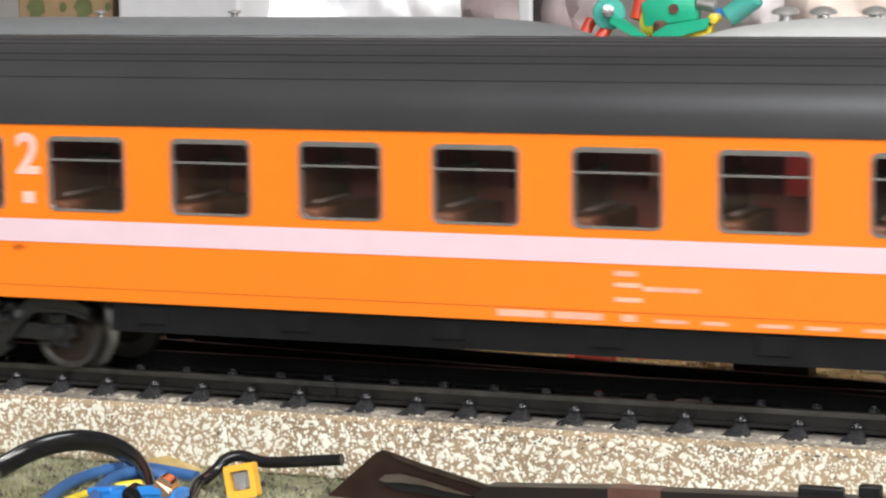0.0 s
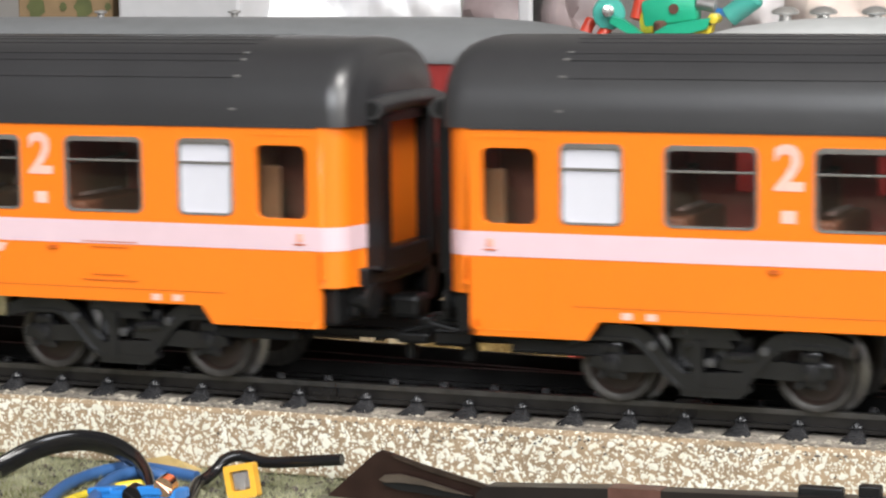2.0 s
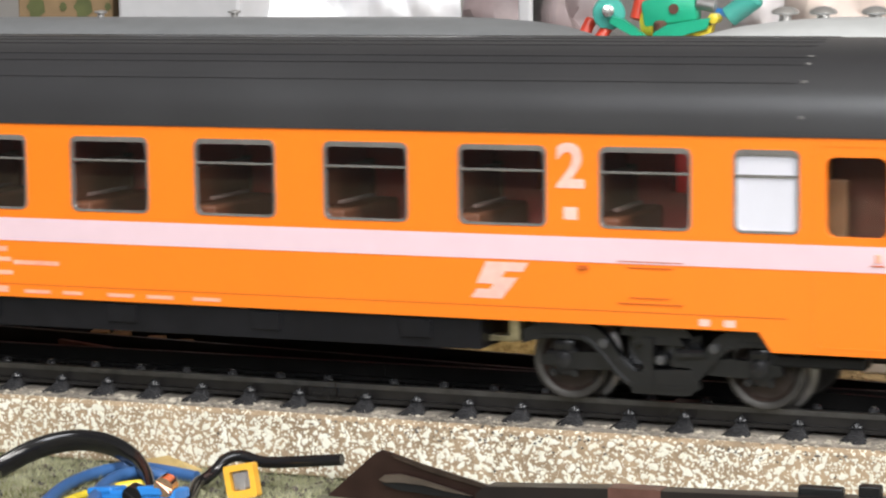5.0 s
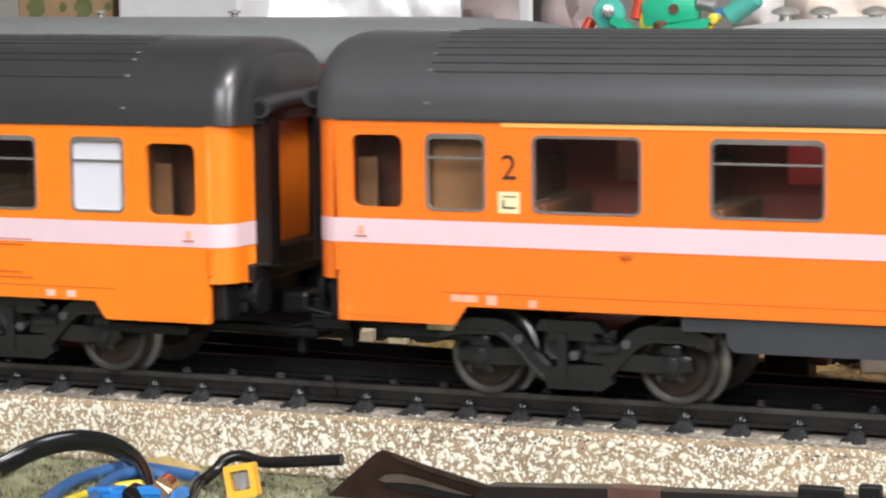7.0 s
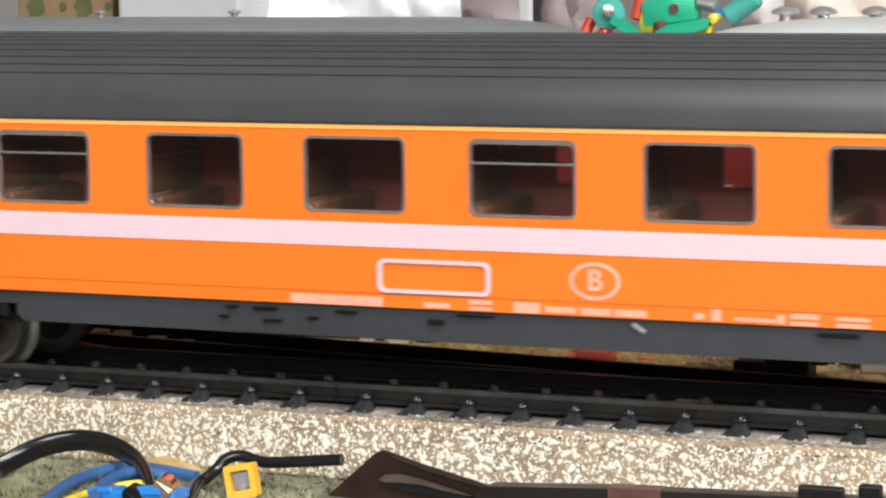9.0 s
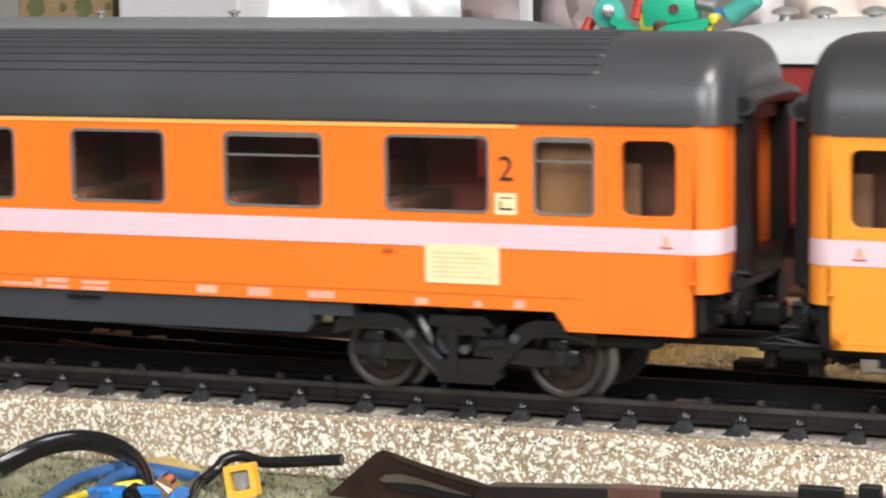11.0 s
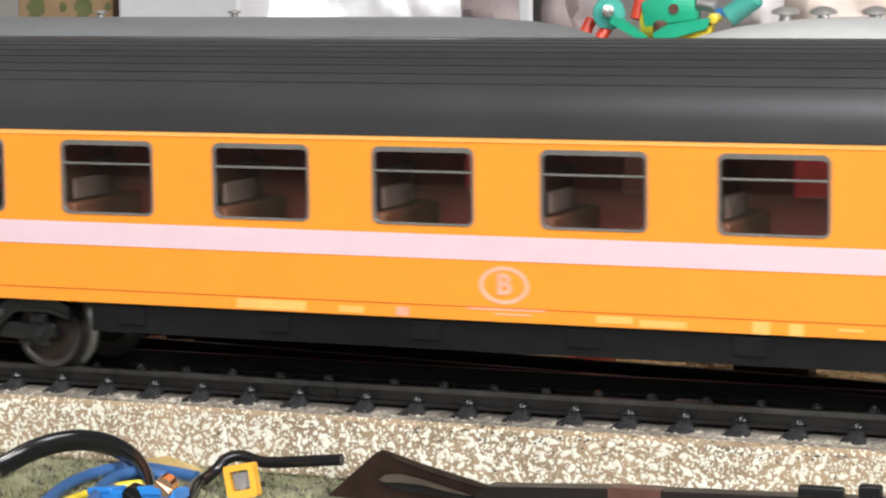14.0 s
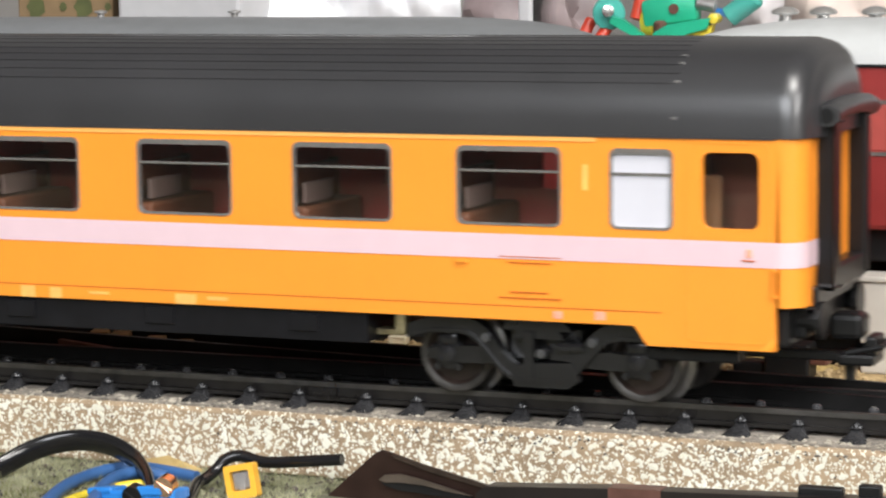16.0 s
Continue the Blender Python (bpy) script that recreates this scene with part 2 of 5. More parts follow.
def bogie_meshes():
    # side frame: a goose-neck beam that rises over each axle
    bm = bmesh.new()
    up, top = [], []
    n = 30
    for k in range(-n, n + 1):
        x = 18.6 * k / n
        a = abs(x)
        u = 0.5 - 0.5 * math.cos(min(1, max(0, (a - 2.8) / 8.2)) * math.pi)
        sag = 0.10 * max(0, a - 14.5) ** 1.6
        up.append((x, 2.6 + 6.0 * u - sag))
        top.append((x, 2.6 + 6.0 * u + 2.1 + 1.1 * math.sin(math.pi * u) - sag * 1.3))
    prism(bm, up + top[::-1], -0.9, 0.8)
    # raised lower lip along the beam
    prism(bm, up + [(x, z + 0.55) for x, z in up[::-1]], -1.25, -0.6)
    for k in range(2):
        d = 2 * k - 1
        # arm from the axle box to the beam
        prism(bm, [(d * 5.6, 4.7), (d * 5.6, 6.5), (d * 9.4, 6.9), (d * 11.6, 6.7), (d * 15.9, 6.3), (d * 16.2, 5.0), (d * 11, 4.5)], -0.5, 1.1)
        prism(bm, [(d * 12.2, 6.2), (d * 14.0, 6.2), (d * 13.7, 8.9), (d * 12.5, 8.9)], 0.0, 1.0)
    prism(bm, [(-3.4, 1.9), (4.0, 1.9), (5.6, 3.0), (4.6, 5.3), (-2.2, 5.0), (-4.0, 3.4)], -1.1, 0.5)
    prism(bm, [(-5.2, 9.4), (4.6, 9.4), (3.2, 10.9), (-4.4, 10.9)], -1.1, 1.2)
    prism(bm, [(-3.6, 8.3), (3.4, 8.3), (2.6, 9.5), (-2.9, 9.5)], -0.9, 1.0)
    prism(bm, [(-2.0, 2.6), (-0.7, 2.6), (-0.7, 9.2), (-2.0, 9.2)], -1.35, -0.2)
    prism(bm, [(1.6, 5.6), (5.4, 5.4), (5.2, 7.0), (3.4, 8.0), (2.0, 7.6)], -0.8, 0.6)
    bmesh.ops.bevel(bm, geom=[e for e in bm.edges if len(e.link_faces) == 2 and e.calc_face_angle(0) > 1.0], offset=0.17, segments=2, affect="EDGES")
    side_me = mesh_of("side_frame", bm, BOGIE, True)
    bm = bmesh.new()
    box(bm, -5, 5, -11.4, 11.4, 5.0, 9.6, 0.3)
    frame_me = mesh_of("bogie_frame", bm, BOGIE)
    bm = bmesh.new()
    rod(bm, (0, -0.9, 0), (0, 1.2, 0), 0.62, 0.5, n=12)
    rod(bm, (0, -1.15, 0), (0, -0.8, 0), 0.34, n=8)
    bolt_me = mesh_of("bolt", bm, BOLT)
    bm = bmesh.new()
    rod(bm, (0, 0, -0.4), (0, 0, 1.0), 0.5, n=10)
    rod(bm, (-1.0, 0, 0.2), (2.6, 0, 0.4), 0.75, n=10)
    damper_me = mesh_of("damper", bm, BOGIE)
    bm = bmesh.new()
    lathe(bm, [(2.2, 0.9), (2.2, -0.1), (1.9, -0.5), (1.3, -0.6), (1.2, -1.1), (0.5, -1.3)], 18)
    box(bm, -2.6, 2.6, -0.4, 0.9, -0.9, 1.2, 0.25)
    box(bm, -1.3, 1.3, -0.8, 0.8, 1.2, 2.7, 0.3)
    for dx in (-1.5, 1.5):
        rod(bm, (dx, -0.8, -1.7), (dx, 0.2, -1.7), 0.5, 0.4, n=8)
    axle_me = mesh_of("axle_box", bm, BOGIE, True)
    bm = bmesh.new()
    for s in (-1, 1):
        prof = [(0.9, s * 10.4), (1.5, s * 10.4), (1.7, s * 9.6), (3.7, s * 9.5), (4.1, s * 10.3), (4.35, s * 10.45), (5.0, s * 10.45), (5.15, s * 10.3), (5.25, s * 7.7), (5.5, s * 7.4), (6.1, s * 7.2), (6.3, s * 6.9), (6.1, s * 6.6), (4.0, s * 6.5), (1.0, s * 6.6)]
        lathe(bm, prof, 40)
    rod(bm, (0, -11.4, 0), (0, 11.4, 0), 0.7)
    wheel_me = mesh_of("wheelset", bm, [STEEL, WHEEL_FACE, TYRE], True)
    for p in wheel_me.polygons:
        c = p.center / MM
        if math.hypot(c.x, c.z) < 4.15:
            p.material_index = 1
        elif abs(c.y) > 10.2:
            p.material_index = 2
    return frame_me, bolt_me, damper_me, axle_me, wheel_me, side_me


BOGIE_ME = bogie_meshes()


def window_meshes(w, h, bar):
    """Frame, pane and bar of a window of that size, centred."""
    bm = bmesh.new()
    r = 1.0
    ring_plate(bm, rounded(-w / 2, w / 2, -h / 2, h / 2, r), rounded(-w / 2 + 0.32, w / 2 - 0.32, -h / 2 + 0.32, h / 2 - (0.7 if bar else 0.4), r - 0.24), -0.12, 0.5)
    frame_me = mesh_of("window_frame", bm, FRAME)
    bm = bmesh.new()
    box(bm, -w / 2 + 0.3, w / 2 - 0.3, 0.3, 0.42, -h / 2 + 0.3, h / 2 - 0.3)
    pane_me = mesh_of("pane", bm, PANE)
    bar_me = None
    if bar:
        bm = bmesh.new()
        box(bm, -w / 2 + 0.3, w / 2 - 0.3, -0.02, 0.45, h * 0.168, h * 0.168 + 0.34, 0.1)
        bar_me = mesh_of("bar", bm, FRAME)
    return frame_me, pane_me, bar_me


SHAPES = {}


def add_window(coach, x, z0, z1, w, bar, side, pane_material=None, framed=True):
    key = (round(w, 2), round(z1 - z0, 2), bar, pane_material.name if pane_material else "")
    if key not in SHAPES:
        f, p, b = window_meshes(w, z1 - z0, bar)
        if pane_material:
            p.materials[0] = pane_material
        SHAPES[key] = (f, p, b)
    f, p, b = SHAPES[key]
    zc = (z0 + z1) / 2
    if framed:
        win = new("window", f)
        win.parent = coach
        win.location = Vector((x * LENGTHEN, side * WIDE, zc)) * MM
        if side > 0:
            win.rotation_euler = (0, 0, math.pi)
        g = new("pane", p)
        g.parent = win
        g.visible_shadow = bool(pane_material)
        if b:
            o = new("bar", b)
            o.parent = win
    else:
        g = new("pane", p)
        g.parent = coach
        g.location = Vector((x * LENGTHEN, side * (WIDE - 0.3), zc)) * MM
        if side > 0:
            g.rotation_euler = (0, 0, math.pi)
        g.visible_shadow = False


def text_part(coach, words, size, x, z, material, name="print", heavy=0.0):
    c = bpy.data.curves.new(name, "FONT")
    c.body, c.size, c.align_x, c.align_y, c.extrude = words, size * MM, "CENTER", "CENTER", 0.00003
    c.offset = heavy * MM
    tmp = bpy.data.objects.new("t", c)
    scene.collection.objects.link(tmp)
    me = bpy.data.meshes.new_from_object(tmp.evaluated_get(bpy.context.evaluated_depsgraph_get()))
    bpy.data.objects.remove(tmp)
    me.materials.clear()
    me.materials.append(material)
    o = new(name, me)
    o.parent = coach
    o.location = Vector((x * LENGTHEN, -WIDE - 0.07, z)) * MM
    o.rotation_euler = (math.pi / 2, 0, 0)
    return o


def bar_print(coach, x0, x1, z0, z1, material, name="print", label="", proud=0.05):
    bm = bmesh.new()
    box(bm, x0, x1, -WIDE - proud, -WIDE + 0.02, z0, z1)
    return part(name, bm, material, coach, label)


def coach_thing(label, paint, style, lift):
    END[0], RISE[0], drop = SIZES[style]
    coach = thing("passenger_coach", label, "model coach", group="coaches of the moving train")
    if style == "compartment":
        wins = [(18.8 * (k - 5), 11.9, True) for k in range(11)]
        wz = (23.4, 33.85)
        toilet = (109.4, 8.2)
        door = (120.4, 7.5)
        dz = (23.2, 33.1)
    else:
        wins = [((0.17 + 23.1 * (k - 4), 14.4) if style == "couchette" else (22.98 * (k - 4), 14.1)) + (style == "first" or k in (1, 4, 7),) for k in range(9)]
        wz = (23.5, 33.6) if style == "couchette" else (23.3, 33.6)
        toilet = (109.75 if style == "couchette" else 109.4, 8.2)
        door = (120.7, 7.2)
        dz = (23.7, 33.3)
    holes = [(x - w / 2, x + w / 2, *wz, 1.0) for x, w, b in wins]
    for s in (-1, 1):
        holes.append((s * toilet[0] - toilet[1] / 2, s * toilet[0] + toilet[1] / 2, *wz, 0.9))
        holes.append((s * door[0] - door[1] / 2, s * door[0] + door[1] / 2, *dz, 1.2))
    bm = bmesh.new()
    for sign in (-1, 1):
        wall_mesh(bm, sign * WIDE, holes, sign)
        for s in (-1, 1):
            corner_piece(bm, s, sign)
            # return of the skirt behind the buffers
            bm.faces.new([bm.verts.new(p) for p in ((s * END[0], sign * WIDE, 8.5), (s * END[0], sign * (WIDE - 1.1), 8.5), (s * END[0], sign * (WIDE - 1.1), 14.0), (s * END[0], sign * WIDE, 14.0))])
            bm.faces.new([bm.verts.new(p) for p in ((s * END[0], sign * WIDE, 14), (s * 130, sign * 12, 14), (s * 130, sign * 8, 14), (s * END[0], sign * 8, 14))])
    bmesh.ops.remove_doubles(bm, verts=bm.verts, dist=0.001)
    part("body", bm, paint, coach, smooth=True)
    # end doors inside the gangways
    for s in (-1, 1):
        bm = bmesh.new()
        box(bm, s * 129.0, s * 129.9, -8.2, 8.2, 14.0, 36.0)
        part("end_wall", bm, paint, coach)
    # roof
    bm = bmesh.new()
    es = [-1.2, -1.0, -0.7, -0.4, 0, 0.1, 0.25, 0.5, 0.8, 1.2, 1.7, 2.3, 3.0, 3.5, 4.0, 8.0]
    xs = [-HALF + e for e in es] + [HALF - e for e in es[::-1]]
    rings = []
    for x in xs:
        rings.append([bm.verts.new((x, y, z)) for y, z in roof_section(HALF - abs(x), drop)])
    for a, b in zip(rings, rings[1:]):
        for k in range(24):
            bm.faces.new((a[k], a[k + 1], b[k + 1], b[k]))
    for r in (rings[0], rings[-1]):
        bm.faces.new(r)
    top_material = ROOF_GREY if style == "couchette" else ROOF
    part("roof", bm, top_material, coach, smooth=True)
    sec = roof_section(50, drop)
    ribs = (4, 6, 7, 9, 10, 11, 13, 14, 15, 17, 18, 20) if style == "compartment" else (4, 5, 6, 7, 8, 9, 10, 11, 13, 14, 15, 16, 17, 18, 19, 20)
    for k in ribs:
        y, z = sec[k]
        y2, z2 = sec[k + 1] if k < 12 else sec[k - 1]
        n = Vector((0, -(z2 - z), (y2 - y))).normalized()
        if n.z < 0:
            n.negate()
        ang = math.atan2(-n.y, n.z)
        bm = bmesh.new()
        e = 113.5 - (1.0 if k in (4, 20) else 0) + 0.25 * (abs(12 - k) % 3)
        box(bm, -e, e, -0.26, 0.26, -0.3, {"compartment": 0.085, "couchette": 0.14, "first": 0.075}[style], turn=(Vector((0, 0, 0)), Matrix.Rotation(ang, 3, "X")))
        for v in bm.verts:
            v.co += Vector((0, y, z))
        part("roof_rib", bm, top_material, coach)
    # small plates on the roof, coloured pale in place of glints
    for s in (-1, 1):
        for k in (1, 4, 6, 7):
            y, z = sec[k]
            bm = bmesh.new()
            box(bm, s * 113.6 - 0.35, s * 113.6 + 0.35, y - 0.14, y + 0.2, z - 0.14, z + 0.18, 0.05)
            part("roof_glint_plate", bm, ROOF_GLINT, coach, "small pale plate for a roof glint")
    # gutter line under the eaves
    for sign in (-1, 1):
        bm = bmesh.new()
        box(bm, -END[0], END[0], sign * (WIDE + 0.02) - 0.2, sign * (WIDE + 0.02) + 0.2, 34.95 + RISE[0], 35.3 + RISE[0])
        part("gutter", bm, ROOF, coach)
    if style != "compartment":
        bm = bmesh.new()
        box(bm, -103.5, 103.5, -WIDE - 0.12, -WIDE, 34.35 + RISE[0], 34.95 + RISE[0])
        part("cant_rail_line", bm, CREAM_LINE, coach, "pale orange line under the eaves")
    # stripe round the side and the corners
    for sign in (-1, 1):
        bm = bmesh.new()
        pts = [(-130.06, sign * 8.4)]
        for s in (-1, 1):
            arc = []
            for k in range(9):
                a = math.pi / 2 * k / 8
                arc.append((s * (END[0] + 3.46 * math.sin(a)), sign * (WIDE + 0.10 - 3.4 * (1 - math.cos(a)))))
            pts += arc[::-1] if s < 0 else arc
        pts.append((130.06, sign * 8.4))
        lo = [bm.verts.new((x, y, 19.0)) for x, y in pts]
        hi = [bm.verts.new((x, y, 22.2)) for x, y in pts]
        for k in range(len(pts) - 1):
            bm.faces.new((lo[k], lo[k + 1], hi[k + 1], hi[k]))
        part("stripe", bm, PINK_WHITE, coach, "pinkish white waist stripe")
    # windows
    for side in (-1, 1):
        for x, w, b in wins:
            add_window(coach, x, *wz, w, b, side)
        for s in (-1, 1):
            milk = MILK if not (style == "couchette") else None
            add_window(coach, s * toilet[0], *wz, toilet[1], True, side, milk)
            add_window(coach, s * door[0], *dz, door[1], False, side, framed=False)
            # door leaf outline, handle and grip
            bm = bmesh.new()
            o = rounded(s * 120.4 - 5.3, s * 120.4 + 5.3, 9.2, 34.6, 1.2)
            i = rounded(s * 120.4 - 5.05, s * 120.4 + 5.05, 9.45, 34.35, 1.0)
            ring_plate(bm, o, i, side * (WIDE - 0.1), side * (WIDE + 0.07))
            part("door_edge", bm, paint, coach)
            bm = bmesh.new()
            hx = s * 123.0
            box(bm, hx - 0.3, hx + 0.5, side * WIDE - 0.25, side * WIDE + 0.25, 20.2, 21.3, 0.1)
            handle = part("door_handle", bm, PRINT_FADED, coach)
            bm = bmesh.new()
            box(bm, hx - 0.8, hx + 0.9, side * WIDE - 0.22, side * WIDE + 0.22, 19.75, 19.92)
            part("handle_edge", bm, GROOVE, handle)
            bm = bmesh.new()
            rod(bm, (s * 126.3, side * (WIDE + 0.25), 15.3), (s * 126.3, side * (WIDE + 0.25), 18.8), 0.2, n=8)
            for z in (15.4, 18.7):
                box(bm, s * 126.3 - 0.35, s * 126.3 + 0.35, side * WIDE - 0.4, side * WIDE + 0.4, z - 0.2, z + 0.2, 0.08)
            part("grab_rail", bm, paint, coach)
    # seams
    for sign in (-1, 1):
        bm = bmesh.new()
        box(bm, -112.0, 112.0, sign * WIDE - 0.05, sign * WIDE + 0.05, 12.75, 12.88)
        part("panel_seam", bm, GROOVE, coach)
    # underframe between the bogies
    bm = bmesh.new()
    if style == "couchette":
        prism(bm, [(-73.4, 6.6), (73.4, 6.6), (74.4, 7.6), (74.4, 11), (-74.4, 11), (-74.4, 7.6)], -15.6, 15.6)
        for s in (-1, 1):
            box(bm, s * 74.3, s * 80.2, -15.4, 15.4, 9.0, 11)
    else:
        prism(bm, [(-72.5, 6.8), (71.8, 6.8), (71.8, 11.2), (-72.5, 11.2)], -15.3, 15.3)
    part("underframe", bm, UNDER_GREY if style == "couchette" else UNDER_BLACK, coach)
    bm = bmesh.new()
    box(bm, -126, 126, -14.6, 14.6, 11.25, 13.8)
    part("floor_pan", bm, BLACK, coach, "black floor pan")
    for k in range(7 if style != "couchette" else 0):
        x = -66 + k * 21.5
        bm = bmesh.new()
        box(bm, x - 2.2, x + 2.0, -15.72, -14.5, 8.0, 10.4, 0.1)
        part("underframe_box", bm, UNDER_BLACK, coach)
    # interior
    bm = bmesh.new()
    box(bm, -126, 126, -15.0, 15.0, 15.0, 16.0)
    part("floor", bm, BROWN_WALL, coach)
    for x, w, b in wins:
        pitch = 18.8 if style == "compartment" else 22.98
        bm = bmesh.new()
        box(bm, x - pitch / 2 - 0.4, x - pitch / 2 + 0.4, -15.0, 5.0, 16, 34)
        part("partition", bm, BROWN_WALL, coach)
        for d in (-1, 1):
            bm = bmesh.new()
            cx = x + d * (pitch / 2 - 3.0)
            box(bm, cx - 2.6, cx + 2.6, -14.6, 4.0, 16, 24.6 if d < 0 else 22.0, 0.5)
            box(bm, cx + d * 1.4, cx + d * 2.6, -14.6, 4.0, 20, 29.5, 0.4)
            part("seat", bm, VESTIBULE if d < 0 else BROWN_WALL, coach)
        bm = bmesh.new()
        if style == "couchette":
            box(bm, x - pitch / 2 + 3.6, x - pitch / 2 + 4.0, -14.0, -9, 24.6, 24.9, 0.1)
        elif style == "first":
            box(bm, x - pitch / 2 + 4.4, x - pitch / 2 + 4.9, -13.4, -4.5, 25.0, 27.8, 0.15)
        else:
            box(bm, x - pitch / 2 + 4.6, x - pitch / 2 + 5.2, -14.2, -3.5, 25.3, 25.75, 0.1)
        part("armrest", bm, ARMREST, coach, "pale armrest")
        bm = bmesh.new()
        box(bm, x - pitch / 2, x - 3.0, 5.0, 5.6, 16, 34.4)
        box(bm, x - 3.0, x + 4.0, 5.0, 5.6, 16, 26.0)
        box(bm, x + 4.0, x + pitch / 2, 5.0, 5.6, 16, 34.4)
        part("corridor_wall", bm, BROWN_WALL, coach)
    if style == "couchette":
        for s in (-1, 1):
            bm = bmesh.new()
            box(bm, s * 109.75 - 4.3, s * 109.75 + 4.3, -13.4, -12.8, 16, 34)
            part("lavatory_panel", bm, TAN, coach)
    for s in (-1, 1):
        bm = bmesh.new()
        box(bm, s * 114.4, s * 115.2, -15, 15, 16, 34.5)
        box(bm, s * 104.0, s * 104.8, -15, 15, 16, 34.5)
        part("vestibule_wall", bm, TAN, coach)
        # added panel; its tan stands for light falling into the vestibule
        bm = bmesh.new()
        box(bm, s * 120.4 - 5.0, s * 120.4 - 2.0, -12.0, -11.2, 16, 30.0, 0.35)
        part("vestibule_lit_panel", bm, VESTIBULE_LIT, coach, "added tan panel for the lit part of the vestibule")
        # added screen behind it; dark brown stands for the unlit rest
        bm = bmesh.new()
        box(bm, s * 120.4 - 5.2, s * 120.4 + 5.6, -6.0, -5.4, 16, 34.4, 0.2)
        part("vestibule_unlit_screen", bm, VESTIBULE_UNLIT, coach, "added dark brown screen for the unlit vestibule")
    # gangways: frame, sill and rain roof
    for s in (-1, 1):
        for sy in (-1, 1):
            bm = bmesh.new()
            box(bm, s * 129.2, s * 132.2, sy * 7.3, sy * 9.7, 16.0, 36.8, 0.4)
            part("gangway_post", bm, RUBBER, coach, "black rubber gangway post")
        bm = bmesh.new()
        box(bm, s * 129.2, s * 131.9, -7.6, 7.6, 15.2, 18.6, 0.4)
        box(bm, s * 129.2, s * 131.4, -6.9, -5.0, 17.0, 20.4, 0.3)
        part("gangway_sill", bm, RUBBER, coach, "black gangway sill")
        bm = bmesh.new()
        n = 16
        arc = [(-11.4 + 22.8 * k / n, 37.7 + 0.7 * math.sin(math.pi * k / n) ** 0.5) for k in range(n + 1)]
        rings = []
        for y, z in arc:
            rings.append([bm.verts.new((s * 131.4 + 1.7 * math.cos(2 * math.pi * k / 14), y, z + 1.35 * math.sin(2 * math.pi * k / 14))) for k in range(14)])
        for a, b in zip(rings, rings[1:]):
            for k in range(14):
                bm.faces.new((a[k], a[(k + 1) % 14], b[(k + 1) % 14], b[k]))
        bm.faces.new(rings[0])
        bm.faces.new(rings[-1])
        rain = part("gangway_roof", bm, ROOF, coach, "dark grey curved gangway rain roof", smooth=True)
        for sy in (-1, 1):
            bm = bmesh.new()
            rod(bm, (s * 131.4, sy * 11.1, 37.7), (s * 131.4, sy * 11.46, 37.7), 1.0, n=14)
            part("end_hole", bm, BLACK, rain)
        bm = bmesh.new()
        box(bm, s * 127.4, s * 130.5, -11.6, 11.6, 13.6, 16.3, 0.3)
        part("end_sill", bm, RUBBER, coach, "black end sill under the gangway")
        # buffer beam, buffers, coupling
        bm = bmesh.new()
        box(bm, s * 122, s * 127.6, -14.4, 14.4, 8.6, 13.9, 0.6)
        box(bm, s * 126, s * 129.0, -11.0, 11.0, 9.4, 14.2, 0.5)
        part("buffer_beam", bm, BLACK, coach)
        for sy in (-1, 1):
            bm = bmesh.new()
            rod(bm, (s * 127.2, sy * 10.0, 11.8), (s * 130.4, sy * 10.0, 11.8), 1.3)
            rod(bm, (s * 130.2, sy * 10.0, 11.8), (s * 131.0, sy * 10.0, 11.8), 2.4)
            part("buffer", bm, BLACK, coach)
        bm = bmesh.new()
        box(bm, s * 108, s * 132, -1.2, 1.2, 5.2, 6.4, 0.2)
        box(bm, s * 131, s * 135.6, -3.2, 3.2, 5.0, 6.5, 0.4)
        box(bm, s * 134.2, s * 135.8, -2.6, 2.6, 6.2, 8.8, 0.4)
        box(bm, s * 131.4, s * 132.6, -0.8, 0.8, 2.4, 5.4, 0.25)
        for sy in (-1, 1):
            rod(bm, (s * 132.0, sy * 2.8, 6.6), (s * 136.6, sy * 2.8, 7.6), 0.4, n=8)
        rod(bm, (s * 136.6, -3.1, 7.6), (s * 136.6, 3.1, 7.6), 0.4, n=8)
        box(bm, s * 129.6, s * 134.0, -2.4, 2.4, 8.2, 11.6, 0.8)
        part("coupling", bm, BLACK, coach, "black loop coupling hook")
        bm = bmesh.new()
        box(bm, s * 109, s * 121, -13.2, -9.5, 6.2, 7.8, 0.3)
        box(bm, s * 109, s * 121, 9.5, 13.2, 6.2, 7.8, 0.3)
        part("step", bm, BLACK, coach)
    # bogies
    bogies = []
    f, sp, da, ab, wh, sf = BOGIE_ME
    for s in (-1, 1):
        bg = new("bogie", f)
        bg.parent = coach
        bg.location = (s * 95 * LENGTHEN * MM, 0, -lift * MM)
        for sy in (-1, 1):
            g = part("side_frame", sf, None, bg, at=(0, sy * 12.9, 0))
            if sy > 0:
                g.rotation_euler = (0, 0, math.pi)
            for bx, bz in ((0.3, 6.4), (-7.4, 8.2), (7.4, 8.2)):
                b = part("bolt", sp, None, bg, at=(bx, sy * 13.4, bz))
                if sy > 0:
                    b.rotation_euler = (0, 0, math.pi)
            part("damper", da, None, bg, at=(3.6, sy * 13.6, 7.0))
            for sx in (-1, 1):
                a = part("axle_box", ab, None, bg, at=(sx * 13.1, sy * 12.6, 5.6))
                if sy > 0:
                    a.rotation_euler = (0, 0, math.pi)
        sets = []
        for sx in (-1, 1):
            w = part("wheelset", wh, None, bg, at=(sx * 13.1, 0, 5.15))
            sets.append(w)
